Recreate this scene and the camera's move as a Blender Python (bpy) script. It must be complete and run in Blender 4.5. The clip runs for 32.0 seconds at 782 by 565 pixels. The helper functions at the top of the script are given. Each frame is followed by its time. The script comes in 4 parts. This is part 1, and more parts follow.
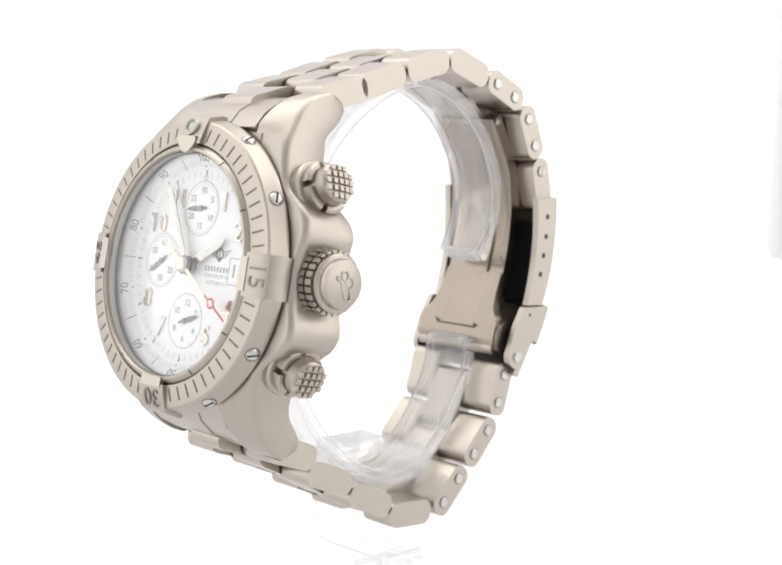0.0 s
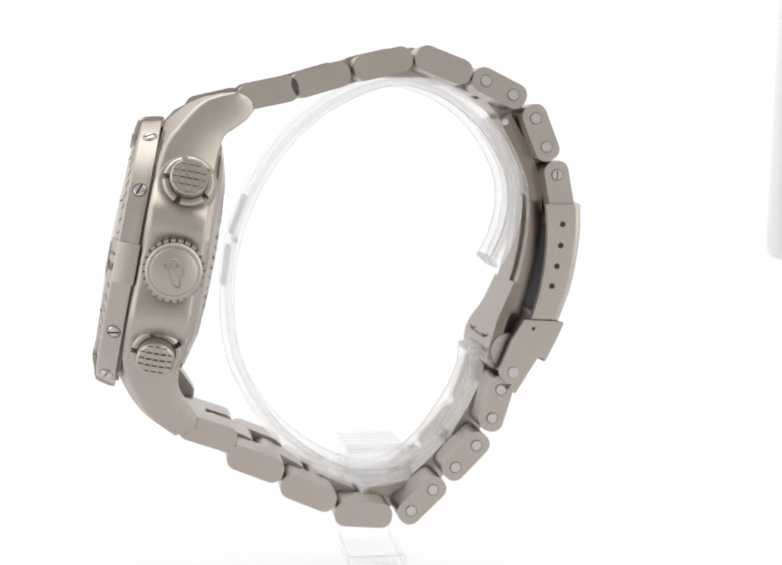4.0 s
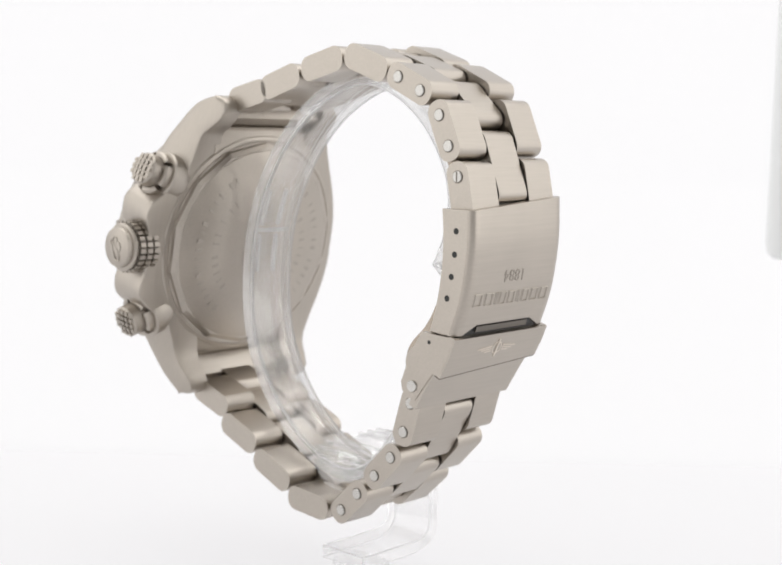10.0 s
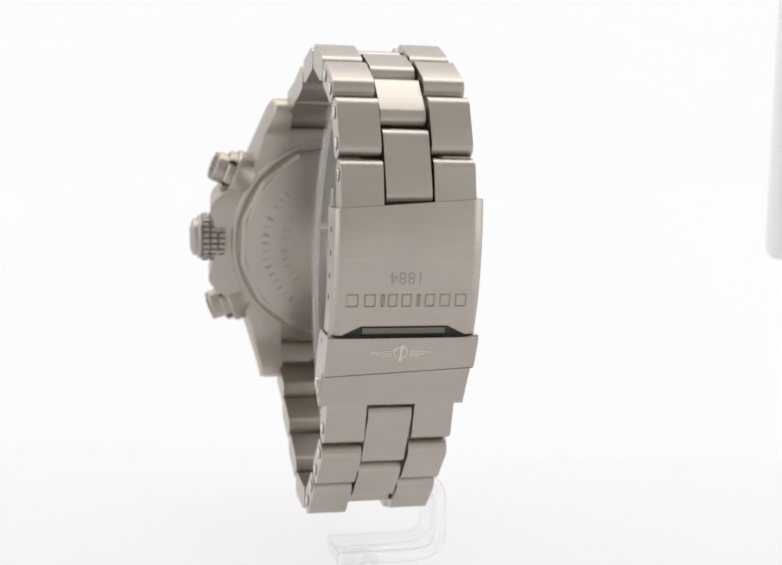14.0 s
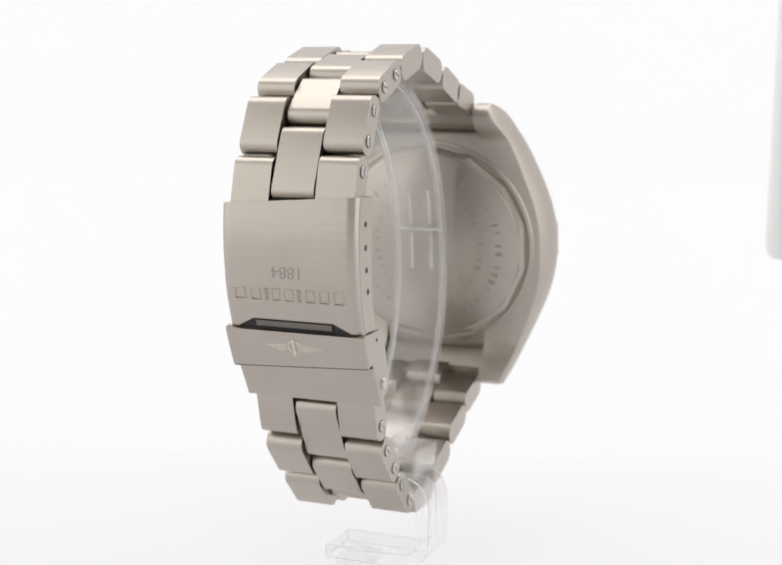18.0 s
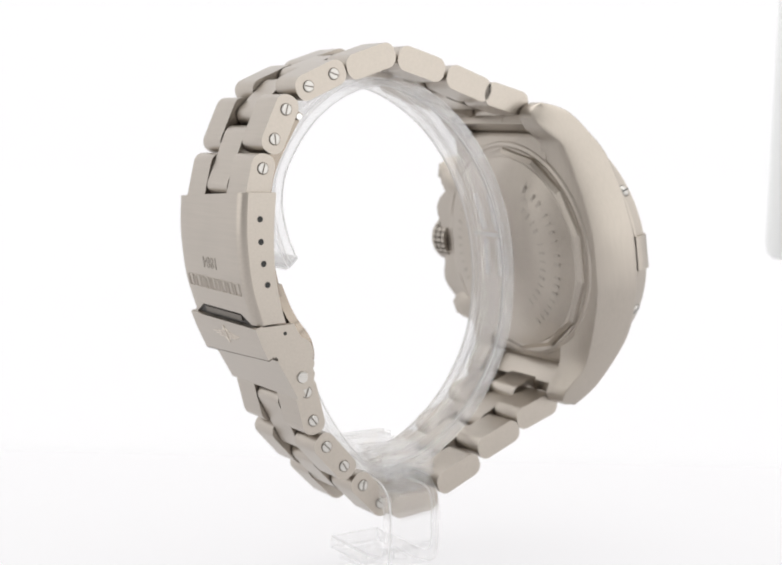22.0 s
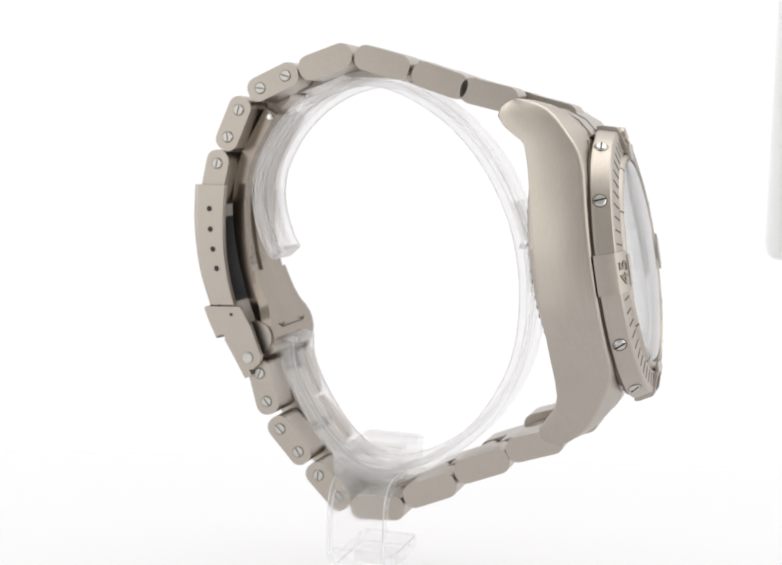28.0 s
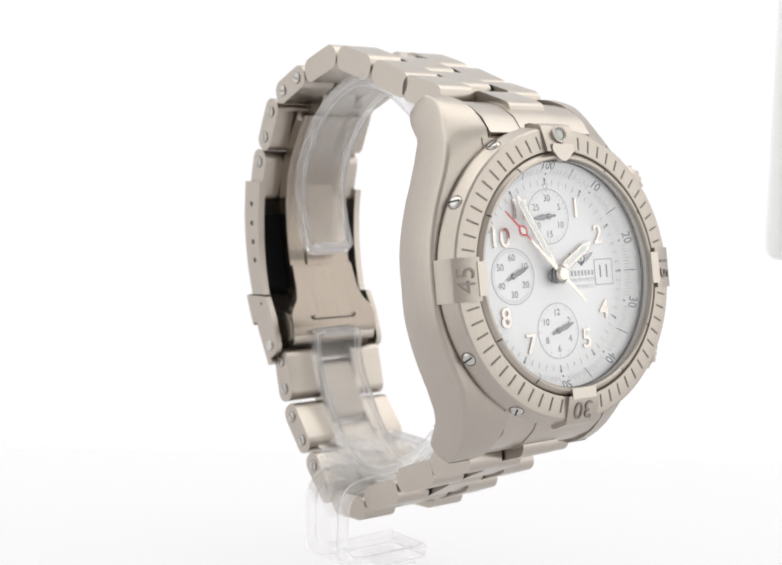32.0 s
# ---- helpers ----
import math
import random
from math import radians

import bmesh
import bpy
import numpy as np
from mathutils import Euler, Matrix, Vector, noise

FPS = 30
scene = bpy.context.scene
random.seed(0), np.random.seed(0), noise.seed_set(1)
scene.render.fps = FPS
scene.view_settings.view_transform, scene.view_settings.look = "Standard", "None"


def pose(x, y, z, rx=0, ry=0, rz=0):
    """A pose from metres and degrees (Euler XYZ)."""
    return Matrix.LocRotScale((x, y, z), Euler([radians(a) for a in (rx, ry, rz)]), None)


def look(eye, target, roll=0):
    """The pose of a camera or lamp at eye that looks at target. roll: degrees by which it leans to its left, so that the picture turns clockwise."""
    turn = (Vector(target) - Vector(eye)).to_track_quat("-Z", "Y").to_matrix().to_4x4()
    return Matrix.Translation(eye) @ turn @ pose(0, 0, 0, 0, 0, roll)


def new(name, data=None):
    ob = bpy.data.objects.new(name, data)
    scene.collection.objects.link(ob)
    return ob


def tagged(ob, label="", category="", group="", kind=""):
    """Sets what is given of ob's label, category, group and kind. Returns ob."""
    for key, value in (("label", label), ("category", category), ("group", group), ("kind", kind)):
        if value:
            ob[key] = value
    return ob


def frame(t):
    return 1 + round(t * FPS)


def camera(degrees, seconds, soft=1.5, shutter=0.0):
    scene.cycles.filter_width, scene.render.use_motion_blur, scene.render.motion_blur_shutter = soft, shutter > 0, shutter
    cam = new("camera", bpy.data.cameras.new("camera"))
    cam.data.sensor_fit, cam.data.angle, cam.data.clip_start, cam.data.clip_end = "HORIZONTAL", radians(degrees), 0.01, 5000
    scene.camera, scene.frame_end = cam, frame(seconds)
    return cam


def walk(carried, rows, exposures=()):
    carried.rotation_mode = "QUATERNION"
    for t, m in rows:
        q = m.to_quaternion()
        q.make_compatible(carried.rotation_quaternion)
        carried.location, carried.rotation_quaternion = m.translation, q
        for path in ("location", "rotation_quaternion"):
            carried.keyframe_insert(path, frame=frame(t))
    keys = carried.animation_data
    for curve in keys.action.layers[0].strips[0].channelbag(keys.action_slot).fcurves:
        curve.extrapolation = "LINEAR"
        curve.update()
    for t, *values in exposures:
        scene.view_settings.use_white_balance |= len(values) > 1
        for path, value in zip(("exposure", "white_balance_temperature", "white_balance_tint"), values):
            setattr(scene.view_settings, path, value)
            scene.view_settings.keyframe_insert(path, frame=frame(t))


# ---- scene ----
# ---- camera and turntable motion ----
H = 0.0735          # height of the lens above the table
TURN0, TURN = -45.51, -8.669   # turn of the table at the start, degrees, and degrees per second

cam = camera(33.3, 32.0, soft=1.9)
cam.data.dof.use_dof, cam.data.dof.focus_distance, cam.data.dof.aperture_fstop = True, 0.187, 36
EYE = Vector((0.0019, -0.216, H))
AIM = EYE + Vector((0, math.cos(radians(6.657)), -math.sin(radians(6.657))))
walk(cam, [(0, look(EYE, AIM, 1.268)), (32, look(EYE, AIM, 1.268))],
     [(0, 0.24), (2, 0.21), (3.5, 0.12), (6, 0.1), (8, 0.0), (9, -0.04), (18, -0.03), (22, 0.0), (24.5, 0.11), (26.5, 0.09), (29, 0.02), (32, 0.02)])

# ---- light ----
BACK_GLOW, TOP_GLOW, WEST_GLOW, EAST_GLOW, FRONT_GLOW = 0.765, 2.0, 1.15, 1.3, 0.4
world = bpy.data.worlds.new("studio")
world.use_nodes = True
world.node_tree.nodes["Background"].inputs[0].default_value = (0.9, 0.92, 1.0, 1)
world.node_tree.nodes["Background"].inputs[1].default_value = 0.3
scene.world = world

MM = 0.001


# ---- materials ----
def shader(name, color=(0.8, 0.8, 0.8), rough=0.5, metal=0.0, **more):
    m = bpy.data.materials.new(name)
    m.use_nodes = True
    b = m.node_tree.nodes["Principled BSDF"]
    b.inputs["Base Color"].default_value = (*color, 1)
    b.inputs["Roughness"].default_value = rough
    b.inputs["Metallic"].default_value = metal
    for key, value in more.items():
        b.inputs[key.replace("_", " ")].default_value = value
    return m


def brushed(name, color, rough, grain=(90, 8000, 8000), spread=0.07, bump=0.06, stain=0.08):
    """Metal with fine brush lines along x and broad uneven wear."""
    m = shader(name, color, rough, 1.0)
    t = m.node_tree
    b = t.nodes["Principled BSDF"]
    co = t.nodes.new("ShaderNodeTexCoord")
    ma = t.nodes.new("ShaderNodeMapping")
    ma.inputs["Scale"].default_value = grain
    t.links.new(co.outputs["Object"], ma.inputs["Vector"])
    n1 = t.nodes.new("ShaderNodeTexNoise")
    n1.inputs["Scale"].default_value = 1.0
    n1.inputs["Detail"].default_value = 1
    t.links.new(ma.outputs[0], n1.inputs["Vector"])
    n2 = t.nodes.new("ShaderNodeTexNoise")
    n2.inputs["Scale"].default_value = 160
    n2.inputs["Detail"].default_value = 2
    t.links.new(co.outputs["Object"], n2.inputs["Vector"])
    half = t.nodes.new("ShaderNodeMath")
    half.operation = "MULTIPLY"
    half.inputs[1].default_value = 0.45
    t.links.new(n2.outputs["Fac"], half.inputs[0])
    add = t.nodes.new("ShaderNodeMath")
    add.operation = "MULTIPLY_ADD"
    add.inputs[1].default_value = 0.55
    t.links.new(n1.outputs["Fac"], add.inputs[0])
    t.links.new(half.outputs[0], add.inputs[2])
    r = t.nodes.new("ShaderNodeMapRange")
    r.inputs["From Min"].default_value, r.inputs["From Max"].default_value = 0.32, 0.68
    r.inputs["To Min"].default_value, r.inputs["To Max"].default_value = rough - spread, rough + spread
    t.links.new(add.outputs[0], r.inputs["Value"])
    t.links.new(r.outputs[0], b.inputs["Roughness"])
    r2 = t.nodes.new("ShaderNodeMapRange")
    r2.inputs["From Min"].default_value, r2.inputs["From Max"].default_value = 0.32, 0.68
    t.links.new(add.outputs[0], r2.inputs["Value"])
    mix = t.nodes.new("ShaderNodeMix")
    mix.data_type = "RGBA"
    mix.inputs["A"].default_value = (*[c * (1 - stain) for c in color], 1)
    mix.inputs["B"].default_value = (*[min(1, c * (1 + stain)) for c in color], 1)
    t.links.new(r2.outputs[0], mix.inputs["Factor"])
    t.links.new(mix.outputs["Result"], b.inputs["Base Color"])
    bp = t.nodes.new("ShaderNodeBump")
    bp.inputs["Strength"].default_value = bump
    bp.inputs["Distance"].default_value = 0.00003
    t.links.new(n1.outputs["Fac"], bp.inputs["Height"])
    t.links.new(bp.outputs[0], b.inputs["Normal"])
    return m


TI = (0.452, 0.411, 0.365)
titanium = brushed("brushed_titanium", TI, 0.33, grain=(110, 3000, 3000), spread=0.03, bump=0.0, stain=0.045)
titanium_case = brushed("satin_titanium", TI, 0.42, grain=(3000, 3000, 110), spread=0.03, bump=0.0, stain=0.045)
# Darker, browner and less rough than the link metal.
titanium_inner = brushed("dark_smooth_titanium", (0.31, 0.268, 0.226), 0.22, grain=(2500, 110, 110), spread=0.04, bump=0.0, stain=0.06)
turned = brushed("circular_brushed_titanium", TI, 0.34, grain=(3000, 3000, 3000), spread=0.03, bump=0.0, stain=0.05)
_nodes = turned.node_tree
_round = _nodes.nodes.new("ShaderNodeTangent")
_round.direction_type, _round.axis = "RADIAL", "Y"
_metal = _nodes.nodes["Principled BSDF"]
_metal.inputs["Anisotropic"].default_value, _metal.inputs["Anisotropic Rotation"].default_value = 0.75, 0.25
_nodes.links.new(_round.outputs[0], _metal.inputs["Tangent"])
# Shade in seams, slots and gaps is put into this darker metal tone.
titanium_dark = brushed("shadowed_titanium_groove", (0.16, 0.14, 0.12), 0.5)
steel = shader("polished_steel", (0.72, 0.71, 0.69), 0.16, 1.0)
# Near-black for flat discs and bars that stand for shaded holes and notches.
dark_gap = shader("dark_recess", (0.02, 0.02, 0.02), 0.6)
print_grey = shader("grey_print", (0.16, 0.17, 0.19), 0.5)
print_soft = shader("pale_grey_print", (0.42, 0.43, 0.45), 0.5)
white_dial = shader("white_lacquer_dial", (0.96, 0.96, 0.965), 0.35)
silver = shader("polished_silver_applique", (0.63, 0.575, 0.53), 0.2, 1.0)
titanium_bright = shader("polished_titanium", (0.50, 0.46, 0.41), 0.34, 1.0)
lume_green = shader("pale_green_lume", (0.55, 0.59, 0.55), 0.4)
lume = shader("luminous_fill", (0.86, 0.88, 0.84), 0.5)
red_paint = shader("red_lacquer", (0.62, 0.03, 0.03), 0.35)
gold = shader("champagne_gold", (0.74, 0.68, 0.60), 0.28, 1.0)
steel_dark = shader("dark_blued_steel", (0.20, 0.20, 0.21), 0.3, 1.0)
# Darker tones of the same metal put shade of cuts and edges into colour.
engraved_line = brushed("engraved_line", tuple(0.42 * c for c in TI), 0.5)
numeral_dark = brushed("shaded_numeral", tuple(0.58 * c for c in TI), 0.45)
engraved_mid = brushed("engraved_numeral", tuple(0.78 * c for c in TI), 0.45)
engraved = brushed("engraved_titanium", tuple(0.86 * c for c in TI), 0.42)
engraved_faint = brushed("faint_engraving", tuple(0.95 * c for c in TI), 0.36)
emblem_pale = brushed("pale_etched_titanium", tuple(1.45 * c for c in TI), 0.34)
pin_steel = brushed("grey_steel_pin", (0.54, 0.525, 0.50), 0.3)
# Flat black that stands for deep shade in the clasp and round the crystal.
shade_black = shader("painted_shade_black", (0.012, 0.012, 0.013), 0.45)


def clear_glass(name, tint, sheen, base, rough=0.02):
    """Polished clear glass: lets light through, with a mirror sheen that grows at a grazing angle."""
    m = bpy.data.materials.new(name)
    m.use_nodes = True
    t = m.node_tree
    t.nodes.clear()
    out = t.nodes.new("ShaderNodeOutputMaterial")
    mix = t.nodes.new("ShaderNodeMixShader")
    clear = t.nodes.new("ShaderNodeBsdfTransparent")
    clear.inputs["Color"].default_value = (*tint, 1)
    gloss = t.nodes.new("ShaderNodeBsdfGlossy")
    gloss.inputs["Roughness"].default_value = rough
    lw = t.nodes.new("ShaderNodeLayerWeight")
    lw.inputs["Blend"].default_value = 0.5
    pw = t.nodes.new("ShaderNodeMath")
    pw.operation = "POWER"
    pw.inputs[1].default_value = 3.0
    t.links.new(lw.outputs["Facing"], pw.inputs[0])
    mr = t.nodes.new("ShaderNodeMapRange")
    mr.inputs["To Min"].default_value, mr.inputs["To Max"].default_value = base, sheen
    t.links.new(pw.outputs[0], mr.inputs["Value"])
    t.links.new(mr.outputs[0], mix.inputs[0])
    t.links.new(clear.outputs[0], mix.inputs[1])
    t.links.new(gloss.outputs[0], mix.inputs[2])
    t.links.new(mix.outputs[0], out.inputs["Surface"])
    return m


glass = clear_glass("crystal_glass", (0.99, 0.993, 0.995), 1.0, 0.02)


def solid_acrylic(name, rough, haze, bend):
    """Cast acrylic: part of the light is bent, part goes straight on, and a white haze for fine scratches and edge
    light scatters the rest.
    """
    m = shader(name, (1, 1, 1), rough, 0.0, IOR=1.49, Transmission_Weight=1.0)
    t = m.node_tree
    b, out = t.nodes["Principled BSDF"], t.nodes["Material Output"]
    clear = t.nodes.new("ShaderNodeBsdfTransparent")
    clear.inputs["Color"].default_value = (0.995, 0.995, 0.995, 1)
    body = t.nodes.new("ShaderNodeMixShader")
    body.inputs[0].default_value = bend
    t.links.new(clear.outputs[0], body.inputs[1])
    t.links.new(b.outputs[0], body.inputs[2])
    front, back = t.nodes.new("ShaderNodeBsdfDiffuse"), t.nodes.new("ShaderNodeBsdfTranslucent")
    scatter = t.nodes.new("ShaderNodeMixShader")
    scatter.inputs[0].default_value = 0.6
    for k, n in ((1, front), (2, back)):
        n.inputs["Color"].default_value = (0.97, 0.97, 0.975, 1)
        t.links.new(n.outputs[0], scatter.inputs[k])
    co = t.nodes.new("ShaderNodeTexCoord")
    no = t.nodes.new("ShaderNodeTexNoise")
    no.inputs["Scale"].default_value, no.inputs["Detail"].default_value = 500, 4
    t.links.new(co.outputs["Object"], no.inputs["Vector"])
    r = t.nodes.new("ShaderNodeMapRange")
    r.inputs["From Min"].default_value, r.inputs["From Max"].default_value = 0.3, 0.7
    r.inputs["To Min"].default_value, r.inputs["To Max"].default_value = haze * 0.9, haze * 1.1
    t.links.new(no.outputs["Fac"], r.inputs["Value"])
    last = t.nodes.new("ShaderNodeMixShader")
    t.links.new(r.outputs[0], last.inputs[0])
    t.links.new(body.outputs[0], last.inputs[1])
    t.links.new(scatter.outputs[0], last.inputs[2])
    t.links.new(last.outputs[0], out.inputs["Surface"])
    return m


acrylic = solid_acrylic("clear_acrylic", 0.01, 0.08, 0.3)
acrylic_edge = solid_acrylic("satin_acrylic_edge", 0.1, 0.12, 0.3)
# White haze on the lips puts light caught in their edges into colour.
acrylic_lip = solid_acrylic("whitened_acrylic_lip", 0.12, 0.36, 0.3)
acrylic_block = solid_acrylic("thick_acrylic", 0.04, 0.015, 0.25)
# Near-opaque white on corner bevels paints in their bright edge lines.
acrylic_line = solid_acrylic("acrylic_corner_glint", 0.2, 0.95, 0.2)
acrylic_foot = solid_acrylic("pale_acrylic", 0.04, 0.06, 0.18)


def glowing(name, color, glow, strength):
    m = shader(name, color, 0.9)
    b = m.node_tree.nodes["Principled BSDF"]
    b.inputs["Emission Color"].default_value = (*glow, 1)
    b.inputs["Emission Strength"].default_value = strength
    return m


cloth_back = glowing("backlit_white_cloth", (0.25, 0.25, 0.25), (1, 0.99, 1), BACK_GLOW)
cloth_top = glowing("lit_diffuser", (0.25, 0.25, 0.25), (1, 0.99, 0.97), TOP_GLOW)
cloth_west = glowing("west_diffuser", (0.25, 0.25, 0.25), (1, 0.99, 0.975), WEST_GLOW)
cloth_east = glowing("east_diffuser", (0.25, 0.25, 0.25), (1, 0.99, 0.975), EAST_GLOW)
# Glow added to the table top to lift the shadow under the watch.
table_white = glowing("white_table_fill_glow", (0.15, 0.15, 0.15), (1, 0.985, 1.0), 0.665)
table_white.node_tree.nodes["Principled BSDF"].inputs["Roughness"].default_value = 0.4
# Unseen fill added on the camera side to brighten the dial and metal.
front_fill = glowing("front_fill_panel", (0.3, 0.3, 0.3), (1, 0.99, 0.97), FRONT_GLOW)
pole_grey = shader("grey_plastic", (0.80, 0.81, 0.81), 0.6)


# ---- mesh tools (all in millimetres) ----
def at(x=0, y=0, z=0, rx=0, ry=0, rz=0):
    return pose(x * MM, y * MM, z * MM, rx, ry, rz)


def to_mesh(name, bm, material, smooth=35):
    bmesh.ops.recalc_face_normals(bm, faces=bm.faces)
    me = bpy.data.meshes.new(name)
    bmesh.ops.scale(bm, vec=(MM, MM, MM), verts=bm.verts)
    for e in bm.edges:
        e.smooth = len(e.link_faces) == 2 and e.calc_face_angle(0) < radians(smooth)
    for f in bm.faces:
        f.smooth = True
    bm.to_mesh(me)
    bm.free()
    me.materials.append(material)
    return me


def put(name, me, parent, m=None, label=""):
    ob = new(name, me)
    ob.parent = parent
    if m is not None:
        ob.matrix_basis = m
    if label:
        ob["label"] = label
    return ob


def part(name, bm, material, parent, label="", m=None, smooth=35):
    return put(name, to_mesh(name, bm, material, smooth), parent, m, label)


def soften(bm, width=0.2, segments=2, angle=30, slot=-1):
    es = [e for e in bm.edges if len(e.link_faces) == 2 and e.calc_face_angle(0) > radians(angle)]
    if es:
        bmesh.ops.bevel(bm, geom=es, offset=width, segments=segments, profile=0.6, affect="EDGES", clamp_overlap=True, material=slot)
    return bm


def prism(pts, x0, x1, bm=None):
    """A side outline of (y, z) pushed out along x."""
    bm = bm or bmesh.new()
    a = [bm.verts.new((x0, y, z)) for y, z in pts]
    b = [bm.verts.new((x1, y, z)) for y, z in pts]
    n = len(pts)
    bm.faces.new(a)
    bm.faces.new(b[::-1])
    for i in range(n):
        bm.faces.new((a[i], b[i], b[(i + 1) % n], a[(i + 1) % n]))
    return bm


def box(x0, x1, y0, y1, z0, z1, bm=None):
    return prism([(y0, z0), (y1, z0), (y1, z1), (y0, z1)], x0, x1, bm)


def rounded(w, h, r, n=5):
    """Outline of a rounded rectangle about the origin."""
    out = []
    for cx, cy, a0 in ((w / 2 - r, h / 2 - r, 0), (-w / 2 + r, h / 2 - r, 90), (-w / 2 + r, -h / 2 + r, 180), (w / 2 - r, -h / 2 + r, 270)):
        for i in range(n + 1):
            a = radians(a0 + 90 * i / n)
            out.append((cx + r * math.cos(a), cy + r * math.sin(a)))
    return out


def lathe(prof, steps=96, bm=None, closed=False, twist=None):
    """Turn a profile of (radius, y) about the y axis."""
    bm = bm or bmesh.new()
    rings = []
    for r, y in prof:
        if r < 1e-6:
            rings.append([bm.verts.new((0, y, 0))])
        else:
            rings.append([bm.verts.new((r * math.sin(2 * math.pi * i / steps), y, r * math.cos(2 * math.pi * i / steps))) for i in range(steps)])
    pairs = list(zip(rings, rings[1:])) + ([(rings[-1], rings[0])] if closed else [])
    for p, q in pairs:
        for i in range(steps):
            j = (i + 1) % steps
            if len(p) == 1 and len(q) == 1:
                continue
            if len(p) == 1:
                bm.faces.new((p[0], q[i], q[j]))
            elif len(q) == 1:
                bm.faces.new((p[i], p[j], q[0]))
            else:
                bm.faces.new((p[i], p[j], q[j], q[i]))
    return bm


def loft(rings, bm=None, caps=True):
    bm = bm or bmesh.new()
    rows = [[bm.verts.new(p) for p in ring] for ring in rings]
    n = len(rows[0])
    for a, b in zip(rows, rows[1:]):
        for i in range(n):
            j = (i + 1) % n
            bm.faces.new((a[i], a[j], b[j], b[i]))
    if caps:
        bm.faces.new(rows[0])
        bm.faces.new(rows[-1][::-1])
    return bm


def ribbon(path, t, x0, x1, bm=None):
    """A strip of thickness t along a path of (y, z), from x0 to x1."""
    out, inn = [], []
    for i, (y, z) in enumerate(path):
        a, b = path[max(0, i - 1)], path[min(len(path) - 1, i + 1)]
        dy, dz = b[0] - a[0], b[1] - a[1]
        k = math.hypot(dy, dz)
        ny, nz = dz / k * t / 2, -dy / k * t / 2
        out.append((y + ny, z + nz))
        inn.append((y - ny, z - nz))
    bm = bm or bmesh.new()
    return loft([[(x0, *o), (x1, *o), (x1, *i), (x0, *i)] for o, i in zip(out, inn)], bm)


def curve_path(pts, n=8):
    """A smooth line through the points (Catmull-Rom)."""
    out = []
    for i in range(len(pts) - 1):
        p0, p1, p2, p3 = (pts[max(0, i - 1)], pts[i], pts[i + 1], pts[min(len(pts) - 1, i + 2)])
        for k in range(n):
            t = k / n
            out.append(tuple(0.5 * (2 * b + (c - a) * t + (2 * a - 5 * b + 4 * c - d) * t * t + (3 * b - a - 3 * c + d) * t ** 3) for a, b, c, d in zip(p0, p1, p2, p3)))
    return out + [tuple(pts[-1])]


def interp(x, table):
    xs, ys = zip(*table)
    return float(np.interp(x, xs, ys))


def loop(points, r, closed=True, sides=6):
    """A thin raised wire through points of (x, z)."""
    bm = bmesh.new()
    rings = []
    n = len(points)
    for i in range(n):
        a, b = points[(i - 1) % n], points[(i + 1) % n]
        if not closed:
            a, b = points[max(0, i - 1)], points[min(n - 1, i + 1)]
        t = Vector((b[0] - a[0], 0, b[1] - a[1])).normalized()
        side = Vector((-t.z, 0, t.x))
        rings.append([Vector((points[i][0], 0, points[i][1])) + side * (r * math.cos(k * 2 * math.pi / sides)) + Vector((0, r * math.sin(k * 2 * math.pi / sides), 0)) for k in range(sides)])
    if closed:
        rings.append(rings[0])
    return loft(rings, bm, caps=not closed)


def text_mesh(words, size, depth, material, name="lettering", bold=0.0):
    """Raised letters in the xz plane, facing -y, centred."""
    cu = bpy.data.curves.new(name, "FONT")
    cu.body, cu.size, cu.extrude = words, size * MM, depth * MM
    cu.align_x, cu.align_y = "CENTER", "CENTER"
    cu.resolution_u = 3
    cu.offset = bold * MM
    ob = bpy.data.objects.new(name, cu)
    scene.collection.objects.link(ob)
    bpy.context.view_layer.update()
    me = bpy.data.meshes.new_from_object(ob.evaluated_get(bpy.context.evaluated_depsgraph_get()))
    bpy.data.objects.remove(ob)
    me.transform(Euler((radians(90), 0, 0)).to_matrix().to_4x4())
    me.materials.clear()
    me.materials.append(material)
    return me


